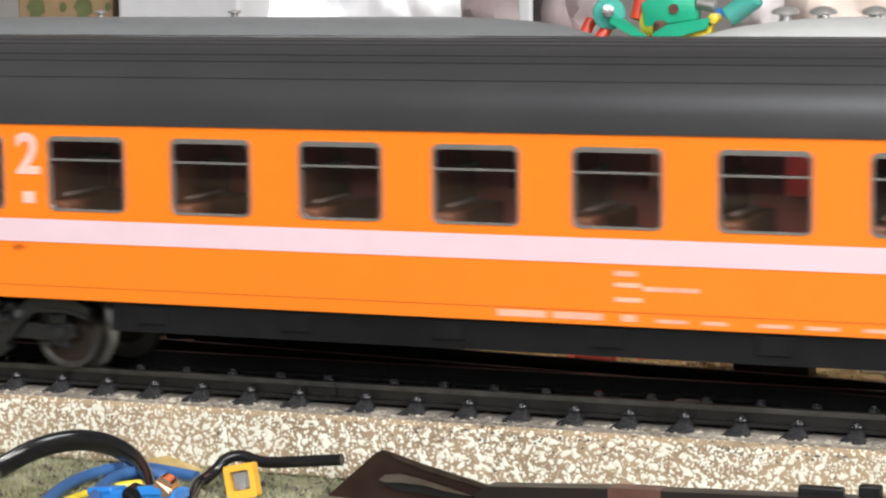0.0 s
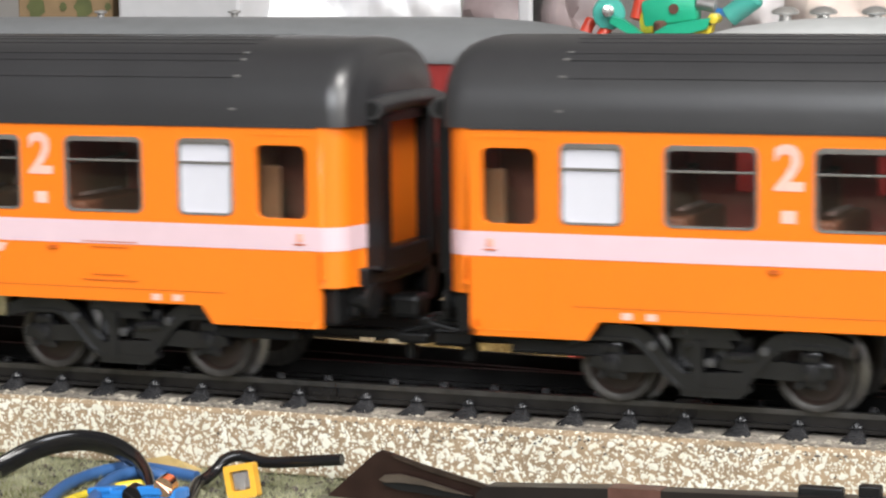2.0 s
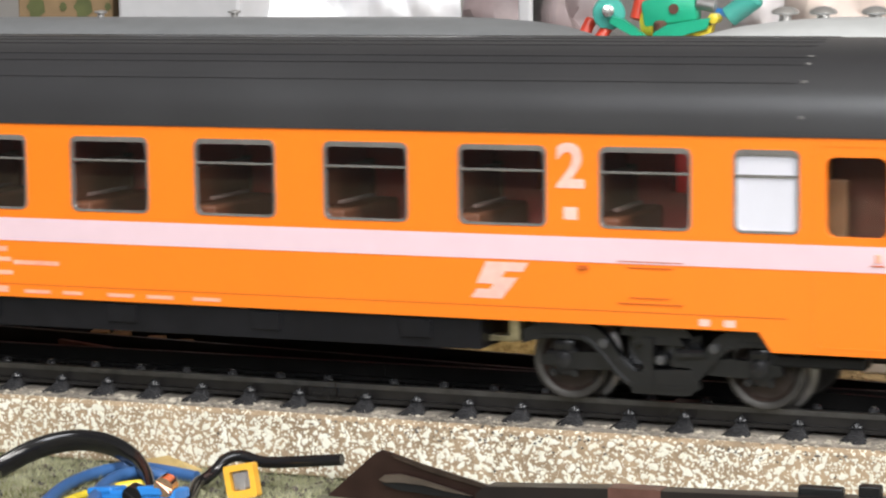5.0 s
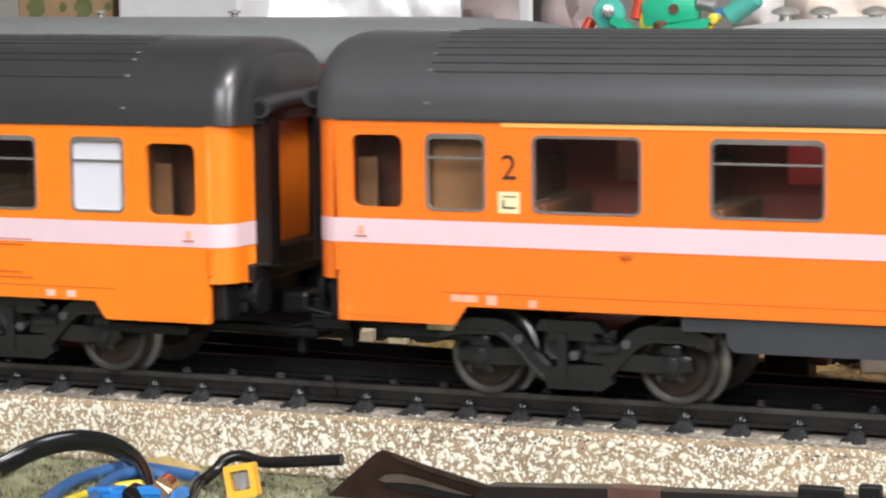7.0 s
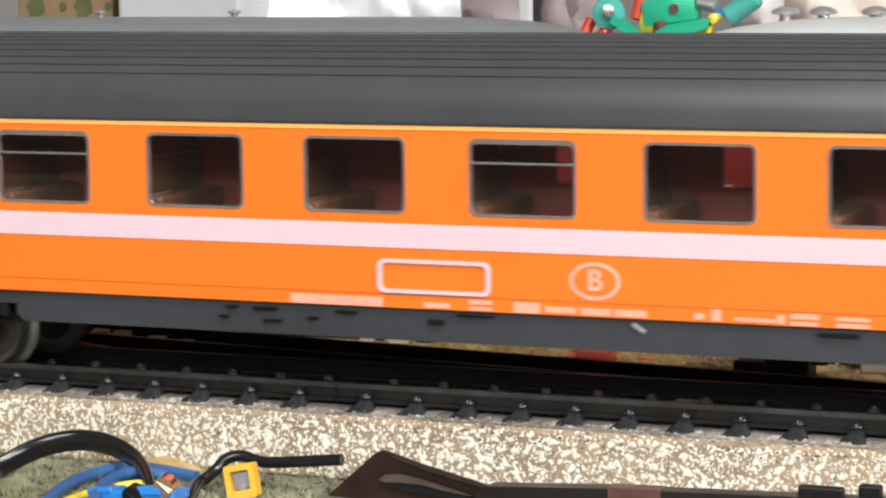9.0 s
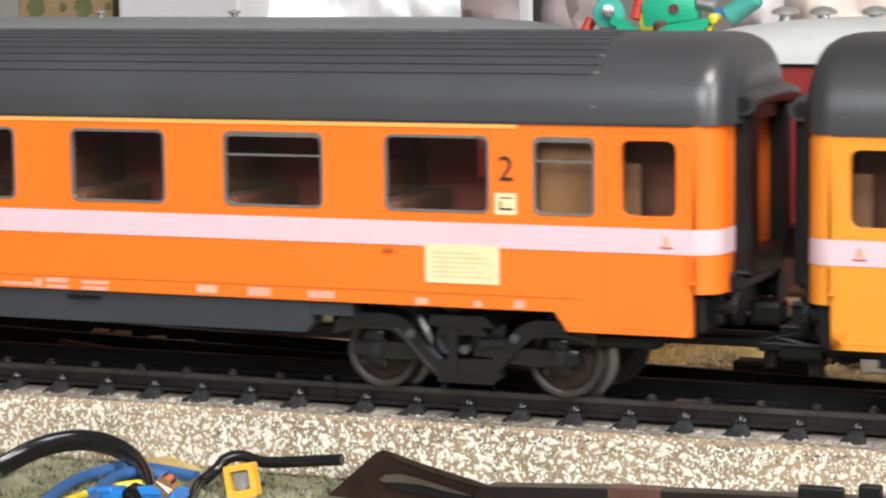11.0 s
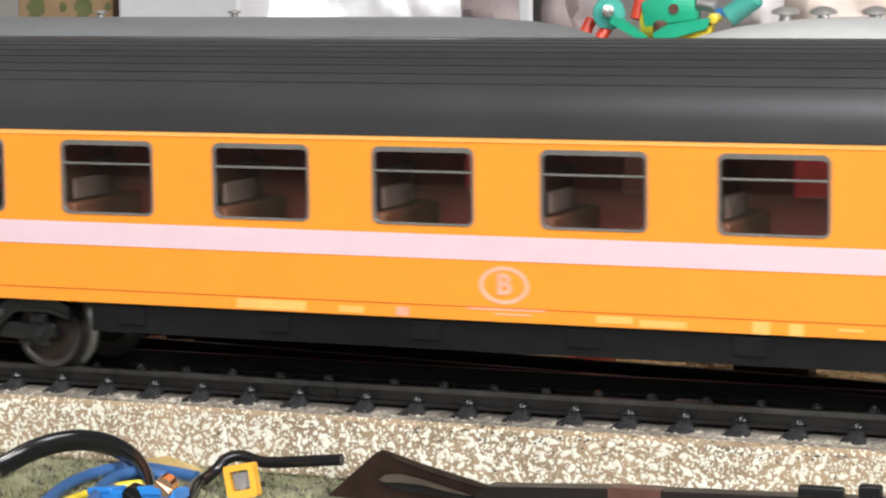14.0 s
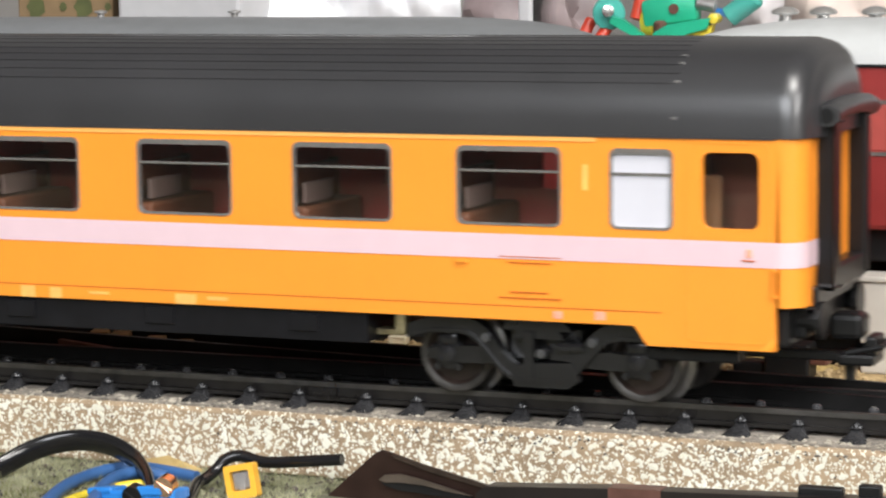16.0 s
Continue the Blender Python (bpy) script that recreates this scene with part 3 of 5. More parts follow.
        bogies.append((bg, sets))
    return coach, bogies


def vent_slots(coach):
    for x0, x1, z in ((90.5, 98.9, 19.2), (91.8, 97.6, 18.45), (92.0, 97.2, 14.6), (90.5, 98.9, 13.85)):
        bar_print(coach, x0, x1, z, z + 0.13, GROOVE, "vent_slot", proud=0.14)


def compartment_print(coach):
    for s in (-1, 1):
        text_part(coach, "2", 7.8, s * 84.3, 31.0, PRINT_WHITE, "class_number", 0.22)
        bar_print(coach, s * 84.3 - 0.9, s * 84.3 + 0.9, 24.4, 26.0, PRINT_WHITE, "class_symbol")
    # flowing arrow badge
    bm = bmesh.new()
    for pts in ([(70.8, 13.8), (75.0, 13.8), (77.2, 16.6), (74.6, 16.6), (73.4, 15.0), (71.7, 15.0)], [(72.9, 18.6), (78.6, 18.6), (77.9, 17.4), (75.6, 17.4), (74.3, 15.7), (71.6, 15.7)]):
        prism(bm, pts, -WIDE - 0.05, -WIDE + 0.02)
    part("railway_badge", bm, PRINT_WHITE, coach, "faded white slanted railway badge")
    for x0, x1, z0, z1 in ((-0.4, 2.4, 17.4, 18.1), (-0.4, 3.0, 16.0, 16.6), (3.4, 10.5, 15.6, 16.2), (-0.4, 3.2, 14.1, 14.7)):
        bar_print(coach, x0, x1, z0, z1, PRINT_FADED)
    for x0, x1 in ((-16, -9.5), (-8.5, -2), (0.5, 2.4), (5, 9), (11, 14), (18, 22), (24, 28), (31, 35)):
        bar_print(coach, x0, x1, 11.6, 12.5 if x0 < 3 else 12.1, PRINT_FADED)
    for x in (101.6, 104.8, -101.6, -104.8):
        bar_print(coach, x - 0.7, x + 0.7, 11.4, 12.3, PRINT_WHITE)
    vent_slots(coach)
    for x in (86, -86):
        bar_print(coach, x - 0.7, x + 0.7, 18.1, 18.6, GROOVE, "door_stop", proud=0.35)


def oval_badge(coach, x, z):
    bm = bmesh.new()
    o = [(x + 3.4 * math.cos(2 * math.pi * k / 32), z + 2.5 * math.sin(2 * math.pi * k / 32)) for k in range(32)]
    i = [(x + 2.8 * math.cos(2 * math.pi * k / 32), z + 1.95 * math.sin(2 * math.pi * k / 32)) for k in range(32)]
    ring_plate(bm, o, i, -WIDE - 0.05, -WIDE + 0.02)
    part("oval_badge", bm, PRINT_FADED, coach, "faded white oval railway badge")
    text_part(coach, "B", 3.8, x, z, PRINT_FADED, "badge_letter", 0.12)


PAINTS = [
    ("bright orange plastic model coach with grey-black roof and pinkish white stripe", ORANGE, "compartment", 0.0, -103.5),
    ("bright orange plastic model coach with grey-black roof and pinkish white stripe", ORANGE, "compartment", 0.0, 169.1),
    ("red-orange plastic model coach with slate grey underframe and oval badge", ORANGE_RED, "couchette", 1.2, 440.2),
    ("pale yellow-orange plastic first class model coach with black underframe", ORANGE_PALE, "first", -0.1, 710.3),
]
TRAIN = []
STRETCH[0] = LENGTHEN
for words, paint, style, lift, centre in PAINTS:
    coach, bogies = coach_thing(words, paint, style, lift)
    if style == "compartment":
        compartment_print(coach)
    TRAIN.append((coach, bogies, centre, lift))



def couchette_print(coach):
    for x in (-102.5, 102.0):
        text_part(coach, "2", 4.6, x, 29.2, PRINT_BLACK, "class_number")
        bar_print(coach, x - 1.5, x + 1.4, 23.4, 26.2, LABEL_CREAM, "couchette_sign", "cream couchette sign")
        bar_print(coach, x - 0.9, x + 0.9, 24.0, 24.25, PRINT_BLACK, "sign_mark", proud=0.08)
        bar_print(coach, x - 0.9, x + 0.9, 25.5, 25.65, PRINT_BLACK, "sign_mark", proud=0.08)
        bar_print(coach, x - 0.9, x - 0.65, 24.0, 25.2, PRINT_BLACK, "sign_mark", proud=0.08)
    bm = bmesh.new()
    ring_plate(bm, rounded(-19.8, -4.2, 13.0, 17.5, 1.0), rounded(-19.2, -4.8, 13.5, 17.0, 0.7), -WIDE - 0.3, -WIDE + 0.02)
    part("route_panel_frame", bm, PINK_WHITE, coach, "pale raised frame of the route panel")
    oval_badge(coach, 9.7, 15.6)
    for x0, x1, z0, z1 in ((-32.4, -19.2, 11.05, 12.35), (-13.4, -9.9, 11.2, 11.9), (-7.2, -4.0, 11.9, 12.5), (-7.2, -4.0, 11.1, 11.6), (-1.1, 2.4, 11.1, 12.5), (3.1, 7.2, 11.3, 12.1),
                           (7.8, 11.8, 11.2, 12.1), (12.3, 16.5, 11.2, 12.1), (22.6, 23.8, 11.3, 12.1), (24.8, 26.0, 11.2, 12.7), (27.7, 32.8, 11.3, 11.8), (33.0, 34.0, 11.2, 12.4), (34.7, 38.2, 11.9, 12.6),
                           (34.7, 38.2, 11.1, 11.6), (40.3, 44.4, 11.9, 12.4), (40.3, 44.4, 11.1, 11.6), (-110.6, -106.9, 11.6, 12.5), (-105.7, -104.3, 11.3, 12.6), (-100.0, -98.9, 11.2, 12.2),
                           (57.9, 60.9, 11.4, 12.5), (65.4, 68.8, 11.3, 12.5), (74.1, 78.0, 11.4, 12.4), (89.4, 91.2, 11.2, 12.1), (97.5, 98.6, 11.1, 12), (102.9, 104.4, 11.2, 12.3)):
        bar_print(coach, x0, x1, z0, z1, PRINT_FADED)
    lab = bar_print(coach, 90.9, 101.0, 14.2, 19.3, LABEL_CREAM, "paper_label", "cream paper label stuck on the side", proud=0.15)
    for k in range(6):
        bar_print(coach, 91.9, 100.0 - (k % 3), 15.0 + 0.62 * k, 15.12 + 0.62 * k, mat("grey_label_print", (0.6, 0.45, 0.25), 0.6) if k == 0 else bpy.data.materials["grey_label_print"], "label_line", proud=0.19)
    for x in (-87.0, 85.8):
        bar_print(coach, x - 0.7, x + 0.7, 18.1, 18.6, GROOVE, "door_stop", proud=0.35)
    # brackets and rivets on the grey underframe
    for x, z, w, h in ((-42, 10.2, 1.6, 0.35), (-38, 10.2, 3.4, 0.4), (-43, 8.9, 1.4, 0.35), (-36.5, 8.6, 2.6, 0.35), (-30, 9.2, 1.4, 0.4), (-26, 10.2, 3.0, 0.35), (-13, 9.6, 2.2, 0.7), (-9, 10.5, 5.0, 0.3), (38, 10.3, 5.0, 0.5)):
        bar_print(coach, x, x + w, z - 0.8 * h, z, UNDER_BLACK, "underframe_slot", proud=-0.57)
    bm = bmesh.new()
    box(bm, 14.4, 16.2, -15.95, -15.5, 9.4, 10.0, 0.1, turn=(Vector((15.3, -15.7, 9.7)), Matrix.Rotation(radians(35), 3, "Y")))
    part("release_lever", bm, STUD, coach, "small bright metal lever")


def first_print(coach):
    for x in (-102.3, 102.1):
        text_part(coach, "1", 4.4, x, 29.6, PRINT_YELLOW, "class_number", 0.15)
    oval_badge(coach, -12.0, 15.8)
    for x0, x1, z0, z1 in ((-17.0, -6.5, 12.5, 12.75), (-13.3, -8.4, 11.9, 12.1), (-26.9, -25.1, 11.2, 12.4), (97.8, 99.0, 11.4, 12.4), (103.3, 104.7, 11.5, 12.6), (-104.5, -103.2, 11.6, 12.6), (-99.0, -97.8, 11.5, 12.4)):
        bar_print(coach, x0, x1, z0, z1, PRINT_FADED)
    pale = mat("worn_pale_orange_print", (0.95, 0.46, 0.12), 0.5, vary=0.1, scale=900)
    for x0, x1, z0, z1 in ((-49.8, -39.8, 11.2, 12.5), (-35, -31.5, 11.3, 12.2), (0.3, 5.0, 11.5, 12.4), (6.0, 11.9, 11.2, 12.1), (20.3, 22.5, 11.0, 12.6), (24.9, 26.7, 11.0, 12.5), (31, 34, 11.8, 12.2), (44.2, 47.3, 11.0, 12.4), (49, 52, 11.7, 12.2)):
        bar_print(coach, x0, x1, z0, z1, pale)
    vent_slots(coach)
    for x in (-86.7, 85.5):
        bar_print(coach, x - 0.8, x + 0.8, 18.3, 18.8, ORANGE_PALE, "door_stop", proud=0.4)


couchette_print(TRAIN[2][0])
first_print(TRAIN[3][0])
# brass contact springs beside the bogies
for k in range(4):
    bm = bmesh.new()
    box(bm, 71.5, 75.6, -12.2, -9.6, 7.5, 8.3, 0.1)
    box(bm, 75.0, 76.4, -13.6, -12.0, 7.9, 11.1, 0.1)
    part("contact_spring", bm, BRASS, TRAIN[k][0], "bent brass contact spring")
    if k > 1:
        bm = bmesh.new()
        box(bm, -112.4, -110.6, -14.6, -12.6, 8.0, 10.9, 0.15)
        box(bm, -114.6, -111.0, -14.6, -12.6, 7.4, 8.4, 0.15)
        part("contact_spring", bm, BRASS, TRAIN[k][0], "bent brass contact spring")
STRETCH[0] = 1.0

# ---------- ground, bed and tracks ----------
MOSS = mat("mossy_layout_ground", (0.085, 0.095, 0.045), 0.95, vary=0.6, scale=420, bump=1.0, bump_scale=500, second=(0.36, 0.35, 0.25))
bm = bmesh.new()
n = 110
grid = {}
for i in range(n + 1):
    for j in range(26):
        x, y = -120 + 240 * i / n, -70 + 56 * j / 25
        z = -12.2 + 0.55 * noise.noise(Vector((x * 0.35, y * 0.35, 0))) + 0.4 * noise.noise(Vector((x * 1.3, y * 1.3, 3)))
        grid[i, j] = bm.verts.new((x, y, z))
for i in range(n):
    for j in range(25):
        bm.faces.new((grid[i, j], grid[i + 1, j], grid[i + 1, j + 1], grid[i, j + 1]))
box(bm, -900, 900, -420, 700, -40, -13.0)
solo("ground", bm, MOSS, "mossy green and grey scattered layout ground", "ground", kind="structure", smooth=True)


def speckled():
    """Cork-brown granulate with cream flakes of two sizes."""
    m = mat("speckled_granulate", (0.32, 0.235, 0.15), 0.85, vary=0.25, scale=700, bump=0.5, bump_scale=1200)
    nt = m.node_tree
    b = nt.nodes["Principled BSDF"]
    base = b.inputs["Base Color"].links[0].from_socket
    tc = nt.nodes.new("ShaderNodeTexCoord")
    facs = []
    for scale, lo, hi, off, det in ((1500, 0.66, 0.69, 0.0, 0.5), (2600, 0.64, 0.67, 0.37, 0.5)):
        mp = nt.nodes.new("ShaderNodeMapping")
        mp.inputs["Location"].default_value = (off, off * 2, off)
        mp.inputs["Rotation"].default_value = (0.5, 0.3, 0.4)
        nt.links.new(tc.outputs["Object"], mp.inputs[0])
        nz = nt.nodes.new("ShaderNodeTexNoise")
        nz.inputs["Scale"].default_value = scale
        nz.inputs["Detail"].default_value = det
        nz.inputs["Distortion"].default_value = 0.15
        nt.links.new(mp.outputs[0], nz.inputs["Vector"])
        r = nt.nodes.new("ShaderNodeMapRange")
        r.inputs[1].default_value, r.inputs[2].default_value = lo, hi
        nt.links.new(nz.outputs["Fac"], r.inputs[0])
        facs.append(r.outputs[0])
    mxf = nt.nodes.new("ShaderNodeMath")
    mxf.operation = "MAXIMUM"
    nt.links.new(facs[0], mxf.inputs[0])
    nt.links.new(facs[1], mxf.inputs[1])
    mx = nt.nodes.new("ShaderNodeMix")
    mx.data_type = "RGBA"
    nt.links.new(mxf.outputs[0], mx.inputs[0])
    nt.links.new(base, mx.inputs[6])
    mx.inputs[7].default_value = (0.76, 0.72, 0.59, 1)
    # sparse dark grains
    nd = nt.nodes.new("ShaderNodeTexNoise")
    nd.inputs["Scale"].default_value = 800
    mp = nt.nodes.new("ShaderNodeMapping")
    mp.inputs["Location"].default_value = (3.1, 1.7, 0.3)
    nt.links.new(tc.outputs["Object"], mp.inputs[0])
    nt.links.new(mp.outputs[0], nd.inputs["Vector"])
    rd = nt.nodes.new("ShaderNodeMapRange")
    rd.inputs[1].default_value, rd.inputs[2].default_value = 0.70, 0.73
    nt.links.new(nd.outputs["Fac"], rd.inputs[0])
    md = nt.nodes.new("ShaderNodeMix")
    md.data_type = "RGBA"
    nt.links.new(rd.outputs[0], md.inputs[0])
    nt.links.new(mx.outputs[2], md.inputs[6])
    md.inputs[7].default_value = (0.05, 0.045, 0.04, 1)
    nt.links.new(md.outputs[2], b.inputs["Base Color"])
    return m


bed = thing("track_bed", "cork-brown track bed board speckled with cream flakes", "track bed", kind="structure")
bm = bmesh.new()
n = 300
rows = []
for i in range(n + 1):
    x = -450 + 900 * i / n
    w = 0.15 * noise.noise(Vector((x * 0.05, 0, 0)))
    rows.append([bm.verts.new((x, y, z)) for y, z in ((-14.2, -12.9), (-14.2, -11.7), (-15.55 + w, -11.7), (-15.0 + w, -4.0), (-14.6 + w * 0.6, -3.45), (11.5, -3.45), (11.5, -12.4))])
for a, b in zip(rows, rows[1:]):
    for k in range(6):
        bm.faces.new((a[k], a[k + 1], b[k + 1], b[k]))
part("board", bm, speckled(), bed)
random.seed(31)
bm = bmesh.new()
grid = collections.defaultdict(list)
for k in range(5000):
    x, z = random.uniform(-84, 74), random.uniform(-11.5, -4.1)
    r = (0.23 + 0.42 * random.random() ** 2.6) if k < 2000 else random.uniform(0.08, 0.19)
    cell = (int(x // 1.0), int(z // 1.0))
    near = [f for i in (-1, 0, 1) for j in (-1, 0, 1) for f in grid[cell[0] + i, cell[1] + j]]
    if any((x - f[0]) ** 2 + (z - f[1]) ** 2 < (0.9 * (r + f[2]) + 0.06) ** 2 for f in near):
        continue
    grid[cell].append((x, z, r))
    lobes = [(x, z, r)]
    if r > 0.25 and random.random() < 0.45:
        way = random.uniform(0, 2 * math.pi)
        for j in range(random.choice((1, 1, 2, 2, 3, 4))):
            px, pz, pr = lobes[-1]
            way += random.gauss(0, 0.8)
            r2 = pr * random.uniform(0.6, 1.0)
            lobes.append((px + (pr + r2) * 0.55 * math.cos(way), pz + (pr + r2) * 0.75 * math.sin(way), r2))
            grid[int(lobes[-1][0] // 1.0), int(lobes[-1][1] // 1.0)].append(lobes[-1])
    for fx, fz, fr in lobes:
        if not -11.4 < fz < -4.1:
            continue
        tall, lean = random.uniform(0.8, 1.5), random.uniform(-0.8, 0.8)
        if random.random() < 0.3:
            tall = 1 / tall
        y = -15.0 - (-4.0 - fz) * 0.071 + 0.15 * noise.noise(Vector((fx * 0.05, 0, 0))) - 0.05 - random.uniform(0, 0.012)
        ph = random.uniform(0, 9)
        ring = []
        for j in range(9):
            a = 2 * math.pi * j / 9
            q = fr * (1 + (0.1 + 0.3 * fr) * math.sin(2 * a + ph) + (0.1 + 0.25 * fr) * math.sin(3 * a + 2 * ph))
            u, w = q * math.cos(a), q * tall * math.sin(a)
            ring.append(bm.verts.new((fx + u + lean * w * 0.4, y - w * 0.071 + 0.02, min(fz + w, -3.9))))
        c = bm.verts.new((fx, y - 0.015 - 0.02 * fr, fz))
        for j in range(9):
            bm.faces.new((ring[j], ring[(j + 1) % 9], c))
flake = mat("cream_flakes", (0.76, 0.73, 0.60), 0.5, vary=0.1, scale=260, second=(0.88, 0.87, 0.78))
tagged(part("flakes", bm, flake, bed, "cream flakes in the granulate"), kind="stuff")
bm = bmesh.new()
box(bm, -450, 450, -14.3, -6.6, -3.5, -3.15)
part("dust_layer", bm, DUSTY, bed, "grey dust layer under the sleeper ends")
# black sheet over the brown board, from near rail to rear edge
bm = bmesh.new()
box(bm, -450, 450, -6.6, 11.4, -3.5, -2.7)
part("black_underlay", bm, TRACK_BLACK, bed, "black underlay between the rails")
random.seed(4)
bm = bmesh.new()
for k in range(420):
    x, y = random.uniform(-78, 66), random.uniform(-15.0, -11.2)
    r = random.uniform(0.12, 0.38)
    vs = bmesh.ops.create_icosphere(bm, subdivisions=1, radius=r)["verts"]
    for v in vs:
        v.co = Vector((v.co.x * random.uniform(0.8, 1.5), v.co.y, v.co.z * 0.6)) + Vector((x, y, -3.1 + (-0.25 if y < -14.2 else 0)))
tagged(part("grit", bm, mat("pale_grit", (0.33, 0.28, 0.22), 0.9, vary=0.5, scale=900, second=(0.6, 0.55, 0.45)), bed, "loose grit along the track"), kind="stuff")

bm = bmesh.new()
for k in range(1500):
    p = Vector((random.uniform(-80, 70), random.uniform(-14.9, -10.8), -3.1))
    d = Vector((random.gauss(0, 0.55), random.gauss(0, 0.4), random.uniform(0.05, 0.5)))
    w = Vector((d.y, -d.x, 0.02)).normalized() * 0.035
    bm.faces.new([bm.verts.new(q) for q in (p - w, p + w, p + d)])
tagged(part("dust_fibres", bm, mat("pale_dust_fibre", (0.36, 0.33, 0.29), 0.95, vary=0.4), bed, "pale dust fibres between the sleepers"), kind="stuff")
bm = bmesh.new()
for k in range(150):
    x, z = random.uniform(-20, 70), -4.0 - abs(random.gauss(0, 0.9))
    vs = bmesh.ops.create_icosphere(bm, subdivisions=1, radius=random.uniform(0.08, 0.2))["verts"]
    for v in vs:
        v.co = Vector((v.co.x * random.uniform(0.8, 2.0), v.co.y * 0.4, v.co.z)) + Vector((x, -15.05 + (z + 4.0) * 0.071, z))
tagged(part("dark_grains", bm, mat("dark_grey_grain", (0.09, 0.08, 0.07), 0.7, vary=0.4), bed, "dark grains stuck along the upper edge"), kind="stuff")

track = thing("railway_track", "black plastic three-rail model track with dark rails", "track", kind="structure")
for y in (-8.25, 8.25):
    for x0, x1 in ((-450, -199.26), (-199.14, -19.26), (-19.14, 161.14), (161.26, 450)):
        bm = bmesh.new()
        prism(bm, [(x0, 0.0), (x1, 0.0), (x1, -0.7), (x0, -0.7)], y - 0.55, y + 0.55)
        prism(bm, [(x0, -0.7), (x1, -0.7), (x1, -2.2), (x0, -2.2)], y - 0.25, y + 0.25)
        prism(bm, [(x0, -2.0), (x1, -2.0), (x1, -2.5), (x0, -2.5)], y - 1.05, y + 1.05)
        # far rail black: shade under the train put into its colour
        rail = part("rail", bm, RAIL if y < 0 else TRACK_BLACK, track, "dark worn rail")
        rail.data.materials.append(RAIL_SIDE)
        # near rail's web and foot take a darker colour than its head
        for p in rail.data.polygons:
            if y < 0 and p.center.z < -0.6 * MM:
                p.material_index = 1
bm = bmesh.new()
prism(bm, [(-1.2, -3.6), (1.2, -3.6), (1.0, -2.45), (-1.0, -2.45)], -9.5, 9.5)
for d in (-1, 1):
    secs = []
    for y, w, z in ((8.9, 0.9, -1.3), (9.7, 1.25, -1.55), (10.4, 1.7, -2.0), (11.2, 2.1, -2.4), (12.2, 2.4, -2.75), (13.0, 2.4, -3.0), (13.5, 2.0, -3.3)):
        secs.append([bm.verts.new((x, d * y, zz)) for x, zz in ((-w, -3.6), (-w * 0.7, z * 0.6 - 3.4 * 0.4), (-w * 0.34, z), (w * 0.34, z), (w * 0.7, z * 0.6 - 3.4 * 0.4), (w, -3.6))])
    for a, b in zip(secs, secs[1:]):
        for k in range(5):
            bm.faces.new((a[k], a[k + 1], b[k + 1], b[k]))
    bm.faces.new(secs[0])
    bm.faces.new(secs[-1])
sleeper_me = mesh_of("sleeper", bm, SLEEPER, True)
bm = bmesh.new()
box(bm, -0.8, 0.8, -0.8, 0.3, 0.5, 1.2, 0.3)
lathe(bm, [(0.55, 0.8), (0.5, 1.25), (0.32, 1.5), (0.1, 1.58)], 10, "z")
for v in bm.verts:
    if v.co.z > 1.21 or abs(v.co.z - 0.8) < 0.001:
        v.co.y -= 0.45
clip_me = mesh_of("rail_clip", bm, mat("glossy_black_rail_clip", (0.03, 0.03, 0.032), 0.24, vary=0.5, scale=900, bump=0.6, bump_scale=1500), True)
bm = bmesh.new()
rod(bm, (0, 0, -2.7), (0, 0, -1.0), 0.85, 0.7, n=12)
rod(bm, (0, 0, -1.0), (0, 0, -0.7), 0.7, 0.4, n=12)
stud_me = mesh_of("contact_stud", bm, BOLT)
spots = [-14.3 + 7.53 * k for k in range(24)] + [-24.4 - 7.53 * k for k in range(24)] + [-14.3 + 182.6 + 7.53 * k for k in range(8)]
for x in spots:
    sl = part("sleeper", sleeper_me, None, track, at=(x, 0, 0))
    for y in (-8.25, 8.25):
        c = new("rail_clip", clip_me)
        c.parent = sl
        c.location = Vector((0, y - 1.0 if y < 0 else y + 1.0, -2.5)) * MM
        if y > 0:
            c.rotation_euler = (0, 0, math.pi)
    part("contact_stud", stud_me, None, track, at=(x, 0, 0))
bm = bmesh.new()
box(bm, 26.5, 31.5, -1.2, 1.4, -2.7, -1.3, 0.25)
part("contact_plate", bm, STUD, track, "small grey contact plate between the rails")

# a second track that runs off behind, at a slight angle
points = thing("points_track", "black plastic turnout track leading off behind", "track", kind="structure")
turn = Matrix.Rotation(radians(-7.2), 3, "Z")


def along(bm, x0, x1, y0, y1, z0, z1):
    vs = box(bm, x0, x1, y0, y1, z0, z1)
    for v in vs:
        v.co = turn @ v.co + Vector((49.9, 20.8, 0))


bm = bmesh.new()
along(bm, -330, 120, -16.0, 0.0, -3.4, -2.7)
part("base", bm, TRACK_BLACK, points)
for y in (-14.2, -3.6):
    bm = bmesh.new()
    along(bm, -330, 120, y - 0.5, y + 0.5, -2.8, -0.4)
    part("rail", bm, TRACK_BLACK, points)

SAND = mat("ochre_sand_scatter", (0.30, 0.19, 0.07), 0.95, vary=0.5, scale=900, bump=1.0, bump_scale=900, second=(0.52, 0.38, 0.19))
bm = bmesh.new()
box(bm, -600, 600, 11.6, 420, -12.5, -3.6)
solo("layout_board", bm, SAND, "ochre sand-scattered layout board behind the track", "ground", kind="structure")
random.seed(7)
bm = bmesh.new()
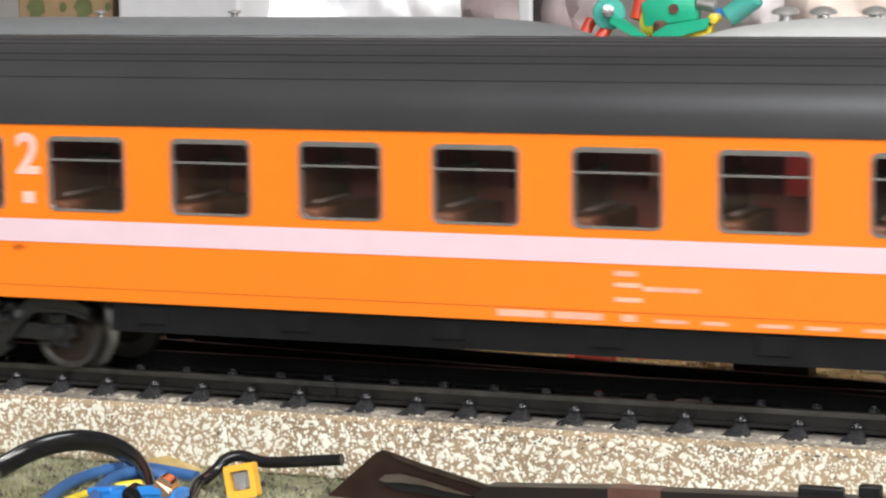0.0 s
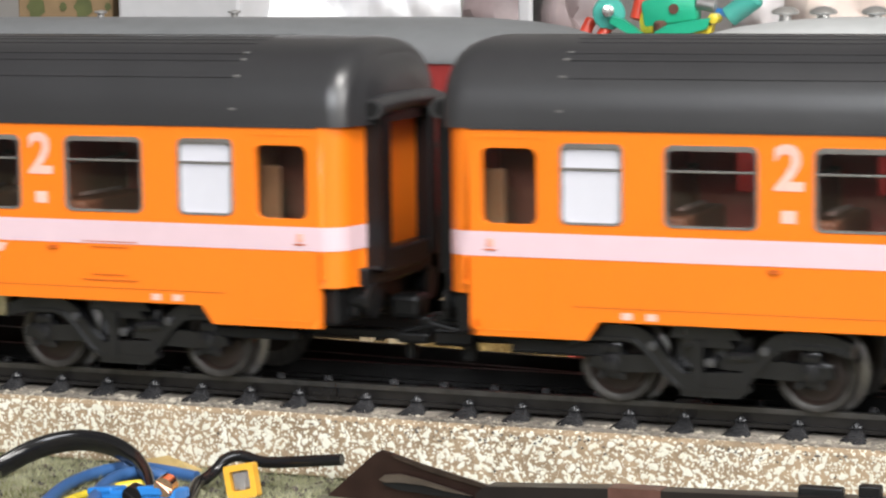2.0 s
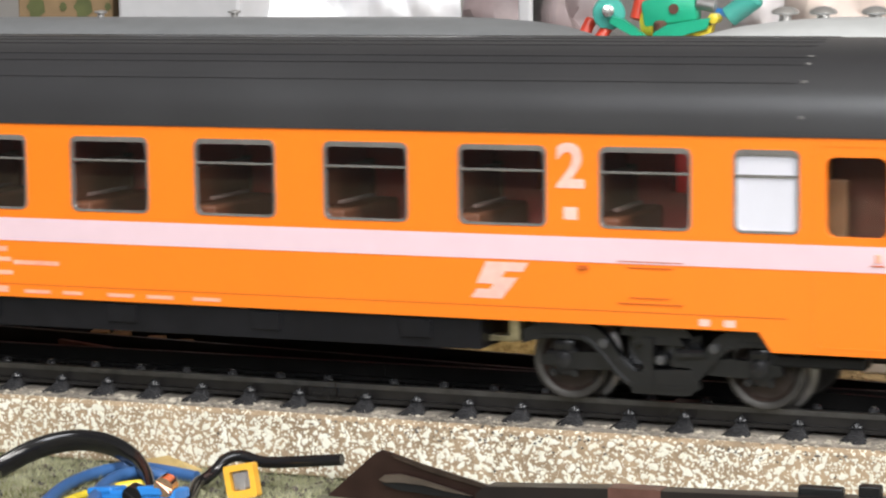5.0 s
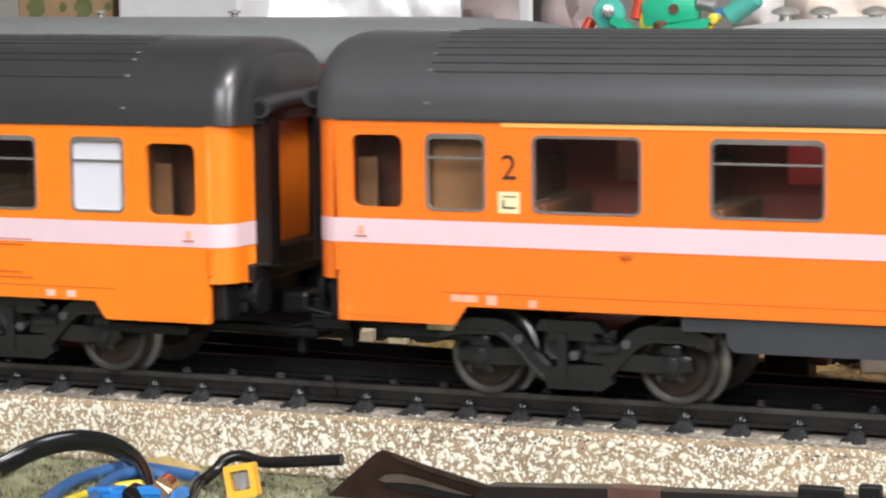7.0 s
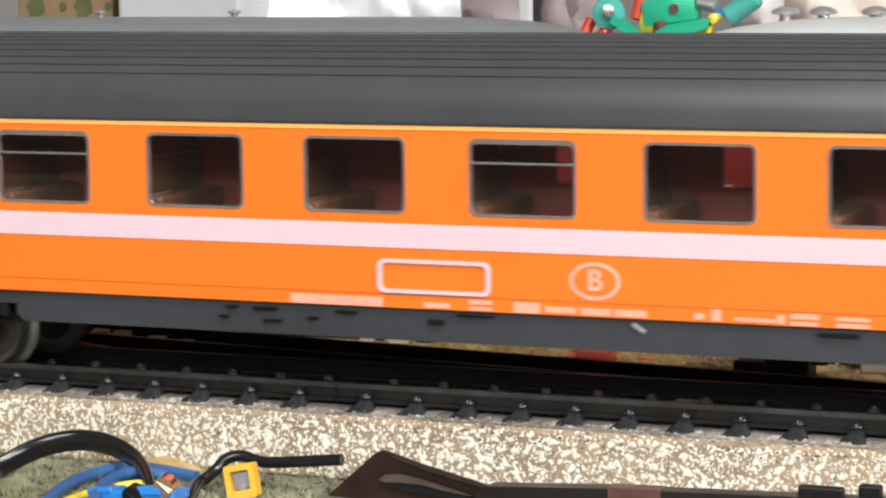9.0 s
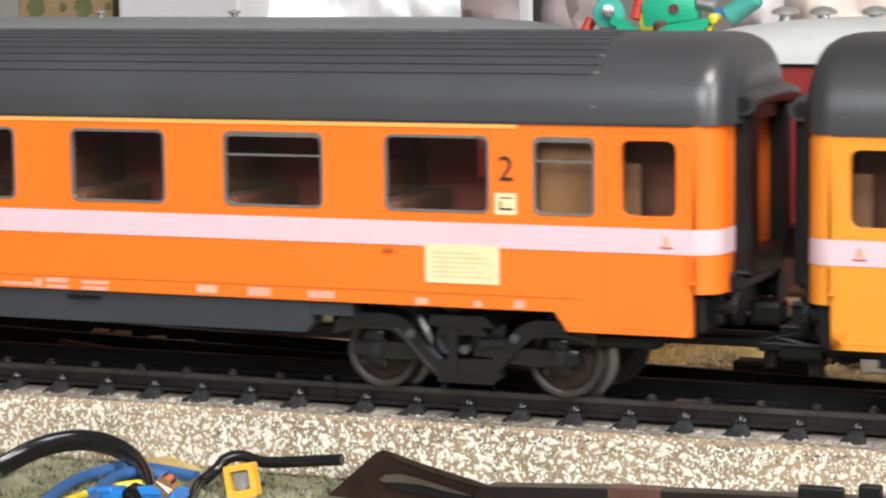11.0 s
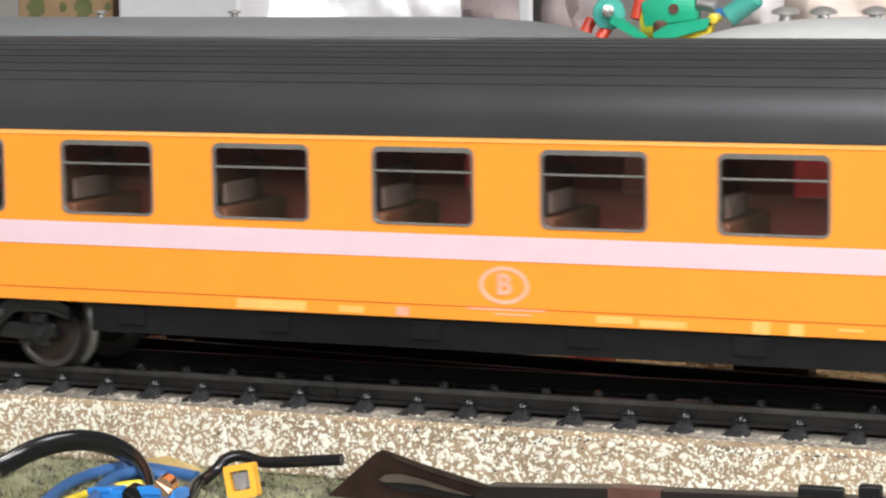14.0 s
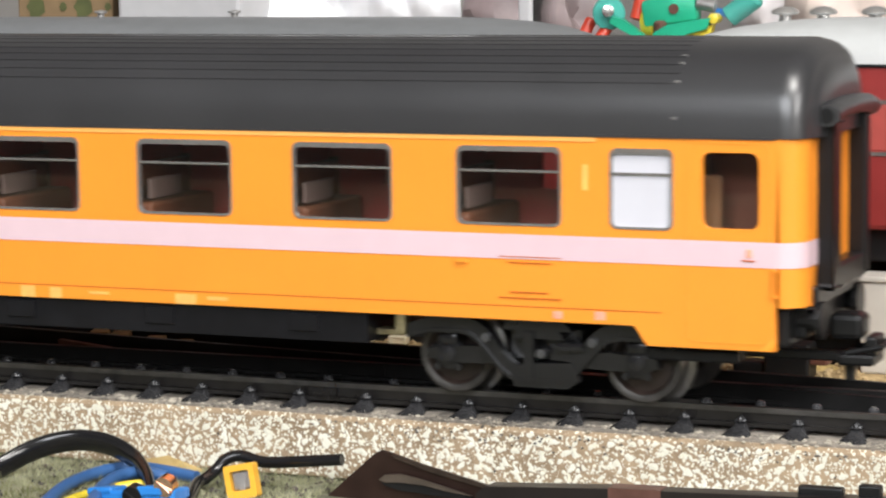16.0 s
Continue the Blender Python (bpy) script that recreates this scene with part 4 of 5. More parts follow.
for k in range(900):
    x, y = random.uniform(-40, 60), random.uniform(25, 56)
    r = random.uniform(0.25, 0.7)
    vs = bmesh.ops.create_icosphere(bm, subdivisions=1, radius=r)["verts"]
    mound = 1.6 * math.exp(-((x - 21) ** 2) / 40 - ((y - 42) ** 2) / 60)
    for v in vs:
        v.co = Vector((v.co.x, v.co.y, v.co.z * 0.7)) + Vector((x, y, -3.5 + mound))
for k in range(260):
    x, y = random.gauss(21, 3), random.gauss(42, 4)
    r = random.uniform(0.3, 0.7)
    vs = bmesh.ops.create_icosphere(bm, subdivisions=1, radius=r)["verts"]
    mound = 2.2 * math.exp(-((x - 21) ** 2) / 30 - ((y - 42) ** 2) / 50)
    for v in vs:
        v.co = v.co + Vector((x, y, -3.5 + mound * random.random()))
solo("scattered_gravel", bm, mat("straw_gravel", (0.34, 0.22, 0.09), 0.9, vary=0.5, scale=700, second=(0.62, 0.47, 0.26)), "straw-coloured loose gravel on the layout board", "gravel", kind="stuff")

# low ridge of golden sand in front of the siding
bm = bmesh.new()
rows = []
for i in range(161):
    x = -30 + 0.43 * i
    h = 2.9 * min(1, i / 25, (160 - i) / 30) + 0.5 * noise.noise(Vector((x * 0.15, 0, 0)))
    rows.append([])
    for j in range(13):
        y = 41.6 + 6.2 * j / 12
        up = max(0, h * math.sin(math.pi * j / 12)) * (1 + 0.25 * noise.noise(Vector((x * 0.9, y * 0.9, 0)))) + 0.18 * noise.noise(Vector((x * 2.5, y * 2.5, 3)))
        rows[-1].append(bm.verts.new((x, y, -3.75 + (max(0, up) if 0 < j < 12 else 0))))
for a, b in zip(rows, rows[1:]):
    for j in range(12):
        bm.faces.new((a[j], a[j + 1], b[j + 1], b[j]))
solo("sand_ridge", bm, mat("golden_sand", (0.36, 0.23, 0.06), 0.95, vary=0.5, scale=900, bump=1.0, bump_scale=900, second=(0.60, 0.43, 0.17)), "low ridge of golden scatter sand before the siding", "sand", kind="stuff")

motor = thing("points_motor", "black plastic points motor beside the turnout", "points motor", at=(33.2, 35.0, -3.6))
bm = bmesh.new()
box(bm, -3.2, 3.4, -2.6, 2.6, 0, 5.2, 0.4)
part("case", bm, BLACK, motor)
bm = bmesh.new()
box(bm, -8.0, -3.0, -2.0, 2.0, 0, 2.4, 0.4)
part("lever_plate", bm, BLACK, motor)
bm = bmesh.new()
box(bm, 3.2, 6.0, -1.6, 1.4, 2.2, 3.8, 0.3)
part("plug", bm, BROWNP, motor, "brown plug")

PINK = mat("salmon_red_plastic", (0.85, 0.17, 0.12), 0.5, vary=0.15)
CREAM = mat("cream_plaster", (0.75, 0.68, 0.5), 0.8, vary=0.15)
for x, y, w, d, h, material, words in ((0.5, 43.0, 8.0, 4.0, 0.9, PINK, "salmon red plastic offcut lying on the sand"), (11.0, 43.6, 7.0, 3.0, 0.7, PINK, "faded salmon plastic strip lying on the sand"),
                                       (-38.6, 45.5, 2.0, 3.0, 2.4, CREAM, "cream plaster chip lying on the sand"), (-33.2, 45.5, 3.0, 2.2, 1.6, CREAM, "small cream plaster crumb on the sand")):
    bm = bmesh.new()
    box(bm, -w / 2, w / 2, -d / 2, d / 2, 0, h, 0.35)
    for v in bm.verts:
        v.co += 0.25 * noise.noise_vector(v.co * 0.7)
        v.co.z = max(v.co.z, 0)
    solo("offcut", bm, material, words, "offcut", at=(x, y, -3.6), turn=(0, 0, 8))

# a red plastic jib standing on the sand behind the track
jib = thing("toy_jib", "salmon red plastic jib with a drooping red wire", "toy part", at=(2, 40, -3.6))
bm = bmesh.new()
box(bm, -3.2, 2.8, -2.0, 2.0, 0, 2.6, 0.9)
part("foot", bm, PINK, jib)
bm = bmesh.new()
box(bm, -1.9, 2.3, -1.4, 1.4, 3.2, 14.2, 0.7, turn=(Vector((0, 0, 3)), Matrix.Rotation(radians(4), 3, "Y")))
part("mast", bm, PINK, jib)
bm = bmesh.new()
tube(bm, [(1.5, 0, 13.4), (6, -0.3, 13.6), (12, -0.6, 12.8), (18, -0.6, 11.4), (24, -0.4, 10.5), (33, 2, 9.6)], 0.32, 8)
part("wire", bm, PINK, jib, "thin red wire")

# tan sleepers stacked in a row behind the turnout
TANWOOD = mat("tan_wood", (0.30, 0.19, 0.08), 0.75, vary=0.35, scale=500)
for k, (x, y) in enumerate(((-79.5, 30.5), (-75.0, 29.0), (-67.0, 25.6), (-61.0, 23.4), (-55.5, 20.8))):
    bm = bmesh.new()
    box(bm, -1.5, 1.5, -2.5, 2.5, 0, 1.3, 0.2)
    solo("loose_sleeper", bm, TANWOOD, "tan wooden model sleeper lying loose", "sleeper", at=(x, y + 1.5, -2.7), group="loose sleepers", turn=(0, 0, 20))
bm = bmesh.new()
box(bm, -16, 16, -0.5, 0.5, 0, 1.3, 0.1)
solo("loose_rail", bm, mat("rusty_rail", (0.16, 0.07, 0.045), 0.6, vary=0.3), "rust-brown loose piece of rail", "rail", at=(-66, 15.4, -2.7), turn=(0, 0, -22))

GREYBOX = mat("pale_grey_painted_card", (0.52, 0.49, 0.44), 0.7, vary=0.08)
hut = thing("relay_box", "pale grey card relay box on the layout board", "box", at=(59.5, 44.4, -3.6))
bm = bmesh.new()
box(bm, -17.5, 17.5, -3, 3, 0, 13.6, 0.4)
part("case", bm, GREYBOX, hut)
bm = bmesh.new()
box(bm, -17.9, 17.9, -3.4, 3.4, 13.6, 14.4, 0.2)
part("lid", bm, GREYBOX, hut)

# ---------- the standing train behind ----------
STAND_RED = mat("wine_red_coach_paint", (0.24, 0.026, 0.024), 0.4, vary=0.1)
ROOF_DARK = mat("mid_grey_roof_paint", (0.155, 0.161, 0.167), 0.5, vary=0.08)
ROOF_PALE = mat("pale_grey_roof_paint", (0.46, 0.47, 0.47), 0.45, vary=0.06)
CHROME = mat("bright_ventilator_metal", (0.78, 0.77, 0.75), 0.2, metal=0.85, vary=0.1)


def standing_coach(x0, x1, y, label, roof_material, vents, small):
    c = thing("standing_coach", label, "model coach", at=(0, y, 0))
    bm = bmesh.new()
    box(bm, x0, x1, -16, 16, 17.0, 41.6, 0.8)
    part("body", bm, STAND_RED, c)
    bm = bmesh.new()
    rise = (0.0, 0.45, 0.62, 0.77, 0.89, 0.97, 1.0) if small else (0.0, 0.18, 0.38, 0.60, 0.78, 0.92, 1.0)
    rings = [(x0 + e, k) for e, k in zip((-0.4, -0.2, 1.0, 4, 9, 16, 24), rise)]
    rings += [(x0 + x1 - x, k) for x, k in rings[::-1]]
    vr = []
    for x, k in rings:
        vr.append([bm.verts.new((x, -16.4 * math.copysign(abs(math.cos(math.pi * j / 20)) ** 0.8, math.cos(math.pi * j / 20)), 41.4 + 6.4 * k * math.sin(math.pi * j / 20) ** 0.9)) for j in range(21)])
    for a, b in zip(vr, vr[1:]):
        for j in range(20):
            bm.faces.new((a[j], a[j + 1], b[j + 1], b[j]))
    part("roof", bm, roof_material, c, smooth=True)
    bm = bmesh.new()
    box(bm, x0 - 0.3, x1 + 0.3, -16.35, -15.9, 41.0, 41.6)
    part("gutter", bm, roof_material if small else BLACK, c)
    bm = bmesh.new()
    box(bm, x0 + 4, x1 - 4, -13, 13, 12.0, 17.2, 0.4)
    part("underframe", bm, BLACK, c)
    x = x0 + 26.0
    while x + 12 < x1:
        w = new("window", mesh_of("window", box_mesh(0, 13, -16.08, -15.7, 28.6, 35.6, 0.3), BROWN_WALL))
        w.parent = c
        w.location = (x * MM, 0, 0)
        f = part("frame", frame_mesh(0, 13, 28.6, 35.6), FRAME, w)
        x += 19.0
    for vx in vents:
        bm = bmesh.new()
        lathe(bm, [(1.0, 46.6), (1.0, 48.1), (1.9, 48.2), (2.25, 48.45), (1.9, 48.95), (1.0, 49.35), (0.1, 49.5)], 20, "z")
        for v in bm.verts:
            v.co.x += vx
        part("roof_ventilator", bm, CHROME, c, "bright mushroom-shaped roof ventilator", smooth=True)
    for vx in small:
        bm = bmesh.new()
        lathe(bm, [(0.6, 47.4), (0.6, 48.4), (1.1, 48.5), (1.1, 48.8), (0.1, 49.0)], 14, "z")
        for v in bm.verts:
            v.co.x += vx
        part("roof_ventilator", bm, STUD, c, smooth=True)
    for s in (x0 + 40, x1 - 40):
        bm = bmesh.new()
        for d in (-11, 11):
            for sy in (-8, 8):
                rod(bm, (s + d, sy - 1, 5.0), (s + d, sy + 1, 5.0), 5.0, n=24)
        box(bm, s - 17, s + 17, -12, -10.5, 4, 9, 0.4)
        box(bm, s - 17, s + 17, 10.5, 12, 4, 9, 0.4)
        box(bm, s - 3, s + 3, -10.5, 10.5, 6, 12.2, 0.3)
        part("bogie", bm, BLACK, c)
    bm = bmesh.new()
    box(bm, x0 + 9.2, x0 + 12.0, -16.06, -15.95, 22.2, 23.2)
    box(bm, x0 + 9.2, x0 + 13.0, -16.06, -15.95, 20.2, 21.2)
    part("lettering", bm, mat("cream_lettering", (0.7, 0.6, 0.5), 0.5), c)
    return c


def box_mesh(*a):
    bm = bmesh.new()
    box(bm, *a)
    return bm


def frame_mesh(x0, x1, z0, z1):
    bm = bmesh.new()
    ring_plate(bm, rounded(x0 - 0.6, x1 + 0.6, z0 - 0.6, z1 + 0.6, 0.8), rounded(x0, x1, z0, z1, 0.5), -16.15, -15.9)
    return bm


standing_coach(-340, -8.8, 62, "wine red standing model coach with mid-grey roof", ROOF_DARK, [], [-95.3, -69.6])
standing_coach(9.5, 280, 62, "wine red standing model coach with pale grey roof", ROOF_PALE, [25.2, 31.2, 39.3, 60, 90], [])
bm = bmesh.new()
for y in (53.8, 70.2):
    box(bm, -450, 450, y - 0.5, y + 0.5, -2.6, 0)
box(bm, -450, 450, 48, 76, -3.8, -2.6)
solo("siding_track", bm, TRACK_BLACK, "black siding track under the standing coaches", "track", kind="structure")

# ---------- shelf clutter behind ----------
CARD = mat("brown_cardboard", (0.21, 0.14, 0.072), 0.8, vary=0.12)
LEAF = mat("green_print", (0.08, 0.09, 0.03), 0.7, vary=0.3)
WHITE = mat("white_card", (0.44, 0.44, 0.45), 0.6, vary=0.05)
carton = thing("cardboard_box", "brown cardboard box with green leaf print", "box", at=(-154, 150, -3.6))
bm = bmesh.new()
box(bm, -5, 17.5, -12, 40, 0, 78, 0.6)
part("carton", bm, CARD, carton)
for x, r in ((-0.5, 2.0), (6.0, 0.8), (10.8, 2.0), (16.6, 0.7)):
    bm = bmesh.new()
    prism(bm, [(x + r * math.cos(2 * math.pi * k / 14) * (1 + 0.2 * math.sin(3 * k)), 51.2 + 1.2 * r * math.sin(2 * math.pi * k / 14)) for k in range(14)], -12.15, -11.9)
    part("printed_leaf", bm, LEAF, carton, "green printed leaf")
bm = bmesh.new()
box(bm, -14, 14, -14, 30, 0, 82, 1.0)
solo("white_box", bm, WHITE, "plain white cardboard box", "box", at=(-119, 148, -3.6))
bm = bmesh.new()
random.seed(11)
n, m2 = 120, 70
g = {}
for i in range(n + 1):
    for j in range(m2 + 1):
        x, z = -30 + 62 * i / n, 78 * j / m2
        p = Vector((x * 0.06, z * 0.05, 1))
        g[i, j] = bm.verts.new((x, 9 * noise.noise(p) + 1.3 * noise.noise(p * 3) + 0.35 * noise.noise(p * 7) + 0.6 * abs(noise.noise(Vector((x * 0.35 + z * 0.25, (z - x) * 0.08, 2)))), z))
for i in range(n):
    for j in range(m2):
        bm.faces.new((g[i, j], g[i + 1, j], g[i + 1, j + 1], g[i, j + 1]))
bag = solo("plastic_bag", bm, mat("white_crumpled_plastic", (0.88, 0.88, 0.90), 0.4, vary=0.04), "crumpled white plastic bag standing on the board", "bag", at=(-93, 148, -3.6), smooth=True)
th = bag.modifiers.new("thickness", "SOLIDIFY")
th.thickness = 0.0004

# clear tub of coloured model parts
CLEAR = glass("clear_tub_plastic", (0.94, 0.94, 0.94), 0.08)
tub = thing("clear_tub", "clear plastic tub full of coloured parts", "tub", at=(-12, 128, -3.6))
for a in ((-26, 50, -12, -11.4), (-26, -25.4, -11.4, 30), (49.4, 50, -11.4, 30), (-26, 50, 30, 30.6)):
    bm = bmesh.new()
    box(bm, a[0], a[1], a[2], a[3], 0, 74)
    part("side", bm, CLEAR, tub).visible_shadow = False
bm = bmesh.new()
box(bm, -26.8, -24.4, -12.8, -11.0, 0, 74, 0.4)
part("corner_strip", bm, WHITE, tub, "white corner strip")
bm = bmesh.new()
box(bm, -25, 49, -11, 29, 0, 30, 1.0)
part("parts_heap", bm, BROWNP, tub, "dull heap of brown parts")


def loose_part(name, words, material, build, at, turn, size):
    bm = bmesh.new()
    build(bm)
    for v in bm.verts:
        v.co *= size
    piece = solo(name, bm, material, words, "plastic part", at=at, smooth=True, turn=turn, group="coloured parts in the tub")
    if build is block:
        bm = bmesh.new()
        rod(bm, Vector((1.5, -2.95, 0.2)) * size, Vector((1.5, -2.3, 0.2)) * size, 1.25 * size, n=18)
        part("hole", bm, BROWNP, piece, "dark screw hole")


def disc(bm):
    lathe(bm, [(1.4, -1.5), (1.6, -1.9), (4.4, -1.9), (4.8, -1.5), (4.8, 1.5), (4.4, 1.9), (1.6, 1.9), (1.4, 1.5)], 24)


def block(bm):
    box(bm, -7, 7, -2.5, 2.5, -3.4, 3.4, 1.2)
    rod(bm, (1.5, -2.7, 0.2), (1.5, -2.2, 0.2), 1.5, n=16)


def wedge(bm):
    prism(bm, [(-9, -2), (7, -1.6), (9, 1.2), (-4, 2.4), (-9, 1.0)], -2, 2)


def barrel(bm):
    lathe(bm, [(1.2, -4.5), (2.6, -4.0), (2.6, 3.6), (2.0, 4.4), (0.5, 4.6)], 18)


for name, words, material, build, at, turn, size in (
        ("round_part", "teal round plastic part in the tub", TEAL, disc, (-24.7, 120, 46.7), (5, 0, 20), 0.62),
        ("metal_pin", "bright metal pin in the tub", CHROME, barrel, (-24.3, 118.2, 47.2), (0, 0, 20), 0.42),
        ("bracket_part", "sea-green plastic bracket with a hole", GREEN, block, (-13.0, 120.5, 47.2), (0, -8, 0), 0.74),
        ("wedge_part", "sea-green plastic wedge in the tub", GREEN, wedge, (-10.0, 118.5, 43.9), (0, -14, 0), 0.62),
        ("foot_part", "sea-green plastic foot in the tub", GREEN, wedge, (-20.3, 118.5, 43.9), (0, 30, 0), 0.42),
        ("red_part", "bright red plastic part in the tub", REDP, barrel, (-29.2, 121, 44.0), (70, 20, 0), 0.42),
        ("red_part", "bright red plastic part in the tub", REDP, barrel, (-25.6, 119.4, 43.0), (60, 30, 0), 0.4),
        ("red_part", "bright red plastic part in the tub", REDP, barrel, (-19.2, 121, 47.6), (80, 10, 0), 0.5),
        ("red_part", "bright red plastic part in the tub", REDP, barrel, (28.2, 121, 48.9), (0, 40, 0), 0.5),
        ("yellow_part", "yellow plastic strip in the tub", YELP, wedge, (-8.2, 119.4, 42.9), (0, -20, 0), 0.45),
        ("yellow_part", "yellow plastic knob in the tub", YELP, barrel, (-4.4, 119.2, 45.8), (0, 60, 0), 0.36),
        ("olive_part", "olive plastic ring in the tub", YELP, disc, (-16.4, 122.6, 45.2), (0, 0, 70), 0.75),
        ("brown_part", "brown plastic part in the tub", BROWNP, barrel, (-14.6, 119.2, 43.2), (90, 0, 0), 0.5),
        ("blue_part", "blue plastic part in the tub", BLUEP, wedge, (-2.5, 121, 46.4), (0, 20, 0), 0.3),
        ("teal_part", "teal plastic tube in the tub", TEAL, barrel, (0.2, 121, 47.8), (90, 55, 0), 0.75),
        ("bolt_part", "dull brown metal bolt in the tub", STUD, barrel, (-6.2, 119.6, 48.2), (90, -80, 0), 0.42)):
    loose_part(name, words, material, build, (at[0] + 1.8, at[1], at[2]), turn, size)
for at, r, material in (((20, 134, 44), 9, mat("beige_film", (0.60, 0.50, 0.44), 0.4, vary=0.45, scale=130, bump=0.6, bump_scale=200)), ((32, 136, 46), 8, mat("pinkish_film", (0.68, 0.55, 0.52), 0.4, vary=0.45, scale=130, bump=0.6, bump_scale=200)), ((-45, 141, 42), 9.5, mat("mauve_film", (0.20, 0.155, 0.155), 0.5, vary=0.45, scale=130, bump=0.6, bump_scale=200)), ((8, 138, 44), 8, mat("grey_film", (0.62, 0.57, 0.57), 0.4, vary=0.45, scale=130, bump=0.6, bump_scale=200))):
    bm = bmesh.new()
    bmesh.ops.create_icosphere(bm, subdivisions=4, radius=r)
    for v in bm.verts:
        v.co *= 1 + 0.35 * noise.noise(v.co * 0.2) + 0.10 * noise.noise(v.co * 0.6)
        v.co.x *= 1.5
        v.co.z = v.co.z * 5.2 if v.co.z < 0 else v.co.z * 1.7
    solo("parts_bag", bm, material, "crumpled film bag of small parts", "bag", at=at, smooth=True)

# ---------- foreground clutter ----------
CABLE = mat("glossy_black_cable", (0.009, 0.009, 0.010), 0.19, vary=0.2)
BLUEWIRE = mat("blue_wire_plastic", (0.04, 0.115, 0.29), 0.4, vary=0.15)
COPPER = mat("copper_screw", (0.85, 0.58, 0.46), 0.25, metal=1.0, vary=0.2)
DARKBROWN = mat("dark_brown_lacquered_steel", (0.040, 0.022, 0.018), 0.28, metal=0.5, vary=0.35, scale=260)
WORN = mat("worn_edge_steel", (0.13, 0.105, 0.085), 0.45, metal=0.7, vary=0.3)
ORANGEYEL = mat("amber_plug_plastic", (0.78, 0.42, 0.04), 0.35, vary=0.08)


def cable(name, words, pts, r, material, flat=1.0, category="cable"):
    bm = bmesh.new()
    tube(bm, pts, r, 12, flat)
    return solo(name, bm, material, words, category, smooth=True)


lead = [Vector(p) for p in ((-66, -37, -12.6), (-61.6, -33, -10.9), (-59.9, -30, -9.7), (-57.2, -27, -8.0), (-53.9, -25, -6.9), (-50.0, -24, -6.5), (-45.3, -24.5, -6.9), (-41.1, -26, -8.1), (-38.2, -28.5, -9.5), (-36.1, -31, -10.6), (-34.7, -33, -11.6))]
middle = []
for k, p in enumerate(lead):
    d = lead[min(k + 1, len(lead) - 1)] - lead[max(k - 1, 0)]
    middle.append(p + Vector((d.z, 0, -d.x)).normalized() * (0.7 if k < 8 else 0.45))
bm = bmesh.new()
tube(bm, middle, 0.85, 16, 1.85)
solo("flat_cable", bm, CABLE, "glossy black flat cable arching over the ground", "cable", smooth=True)
cable("blue_wire", "dull blue plastic insulated wire", [(-42, -50, -11.2), (-44.2, -43.5, -11.0), (-46.6, -34.5, -11.0), (-46.8, -26.8, -11.0), (-44.1, -22.4, -10.8), (-38.3, -23.3, -10.8), (-32.5, -24.8, -11.0)], 0.85, BLUEWIRE, category="wire")
cable("blue_wire", "dull blue plastic insulated wire", [(-36, -48, -11), (-37.8, -43.0, -10.6), (-40.3, -36.1, -10.4), (-41.2, -30.1, -10.3), (-39.6, -26.8, -10.4), (-36.5, -26, -11.0)], 0.85, BLUEWIRE, category="wire")
cable("yellow_wire", "yellow plastic insulated wire", [(-40.5, -49, -11.6), (-42.0, -44.5, -11.5), (-43.0, -37.5, -11.8), (-41.2, -34.2, -11.5), (-39.0, -31.6, -11.2), (-36.3, -29.8, -11.3), (-34, -29.4, -12.0)], 0.7, YELP, category="wire")
cable("black_wire", "thin black wire with a cut end", [(-26.4, -40, -11.5), (-27.6, -36, -11.2), (-29.8, -30, -10.7), (-29.6, -27.6, -10.3), (-29.0, -25.9, -9.5), (-28.0, -24.7, -8.2), (-26.2, -24, -7.8), (-22.6, -24, -8.4), (-16.8, -24, -7.9), (-11.4, -24, -7.3)], 0.8, CABLE, category="wire")
plug = thing("terminal_plug", "bright blue plastic terminal plug with copper screws", "plug", at=(-33.2, -39.0, -11.2))
bm = bmesh.new()
box(bm, -6.4, 6.2, -2.2, 2.2, -1.4, 1.5, 0.4)
box(bm, -6.6, -2.8, -2.4, 2.0, 1.0, 2.0, 0.4)
box(bm, 0.8, 4.6, -2.6, 2.0, 0.6, 1.9, 0.3)
part("housing", bm, BLUEP, plug)
for x, z in ((4.9, 1.6), (0.2, 0.6)):
    bm = bmesh.new()
    rod(bm, (x, -2.6, z), (x, -1.0, z + 0.5), 1.35, n=18)
    box(bm, x - 1.2, x + 1.2, -2.9, -2.5, z - 0.2, z + 0.15, 0.05, turn=(Vector((x, -2.7, z)), Matrix.Rotation(radians(40), 3, "Y")))
    part("screw", bm, COPPER if x > 1 else BLACK, plug, "slotted copper screw", smooth=True)
plug.rotation_euler = (radians(-8), radians(-6), 0)
tab = thing("amber_plug", "amber plastic plug with a bright metal socket", "plug", at=(-22.7, -30.6, -9.7))
bm = bmesh.new()
ring_plate(bm, rounded(-2.3, 2.3, -2.4, 2.5, 0.4), rounded(-1.45, 1.45, -1.2, 1.6, 0.3), -0.9, 0.9)
part("housing", bm, ORANGEYEL, tab)
bm = bmesh.new()
box(bm, -1.4, 1.4, -0.3, 0.5, -1.15, 1.55, 0.3)
rod(bm, (0, -0.5, 0.5), (0, 0, 0.5), 0.8, n=16)
box(bm, -0.5, 0.5, -0.6, -0.2, -1.2, -0.2, 0.1)
part("socket", bm, STUD, tab, "worn metal socket")
tab.scale = (0.92, 0.92, 0.92)
tab.rotation_euler = (radians(-8), radians(-12), radians(6))

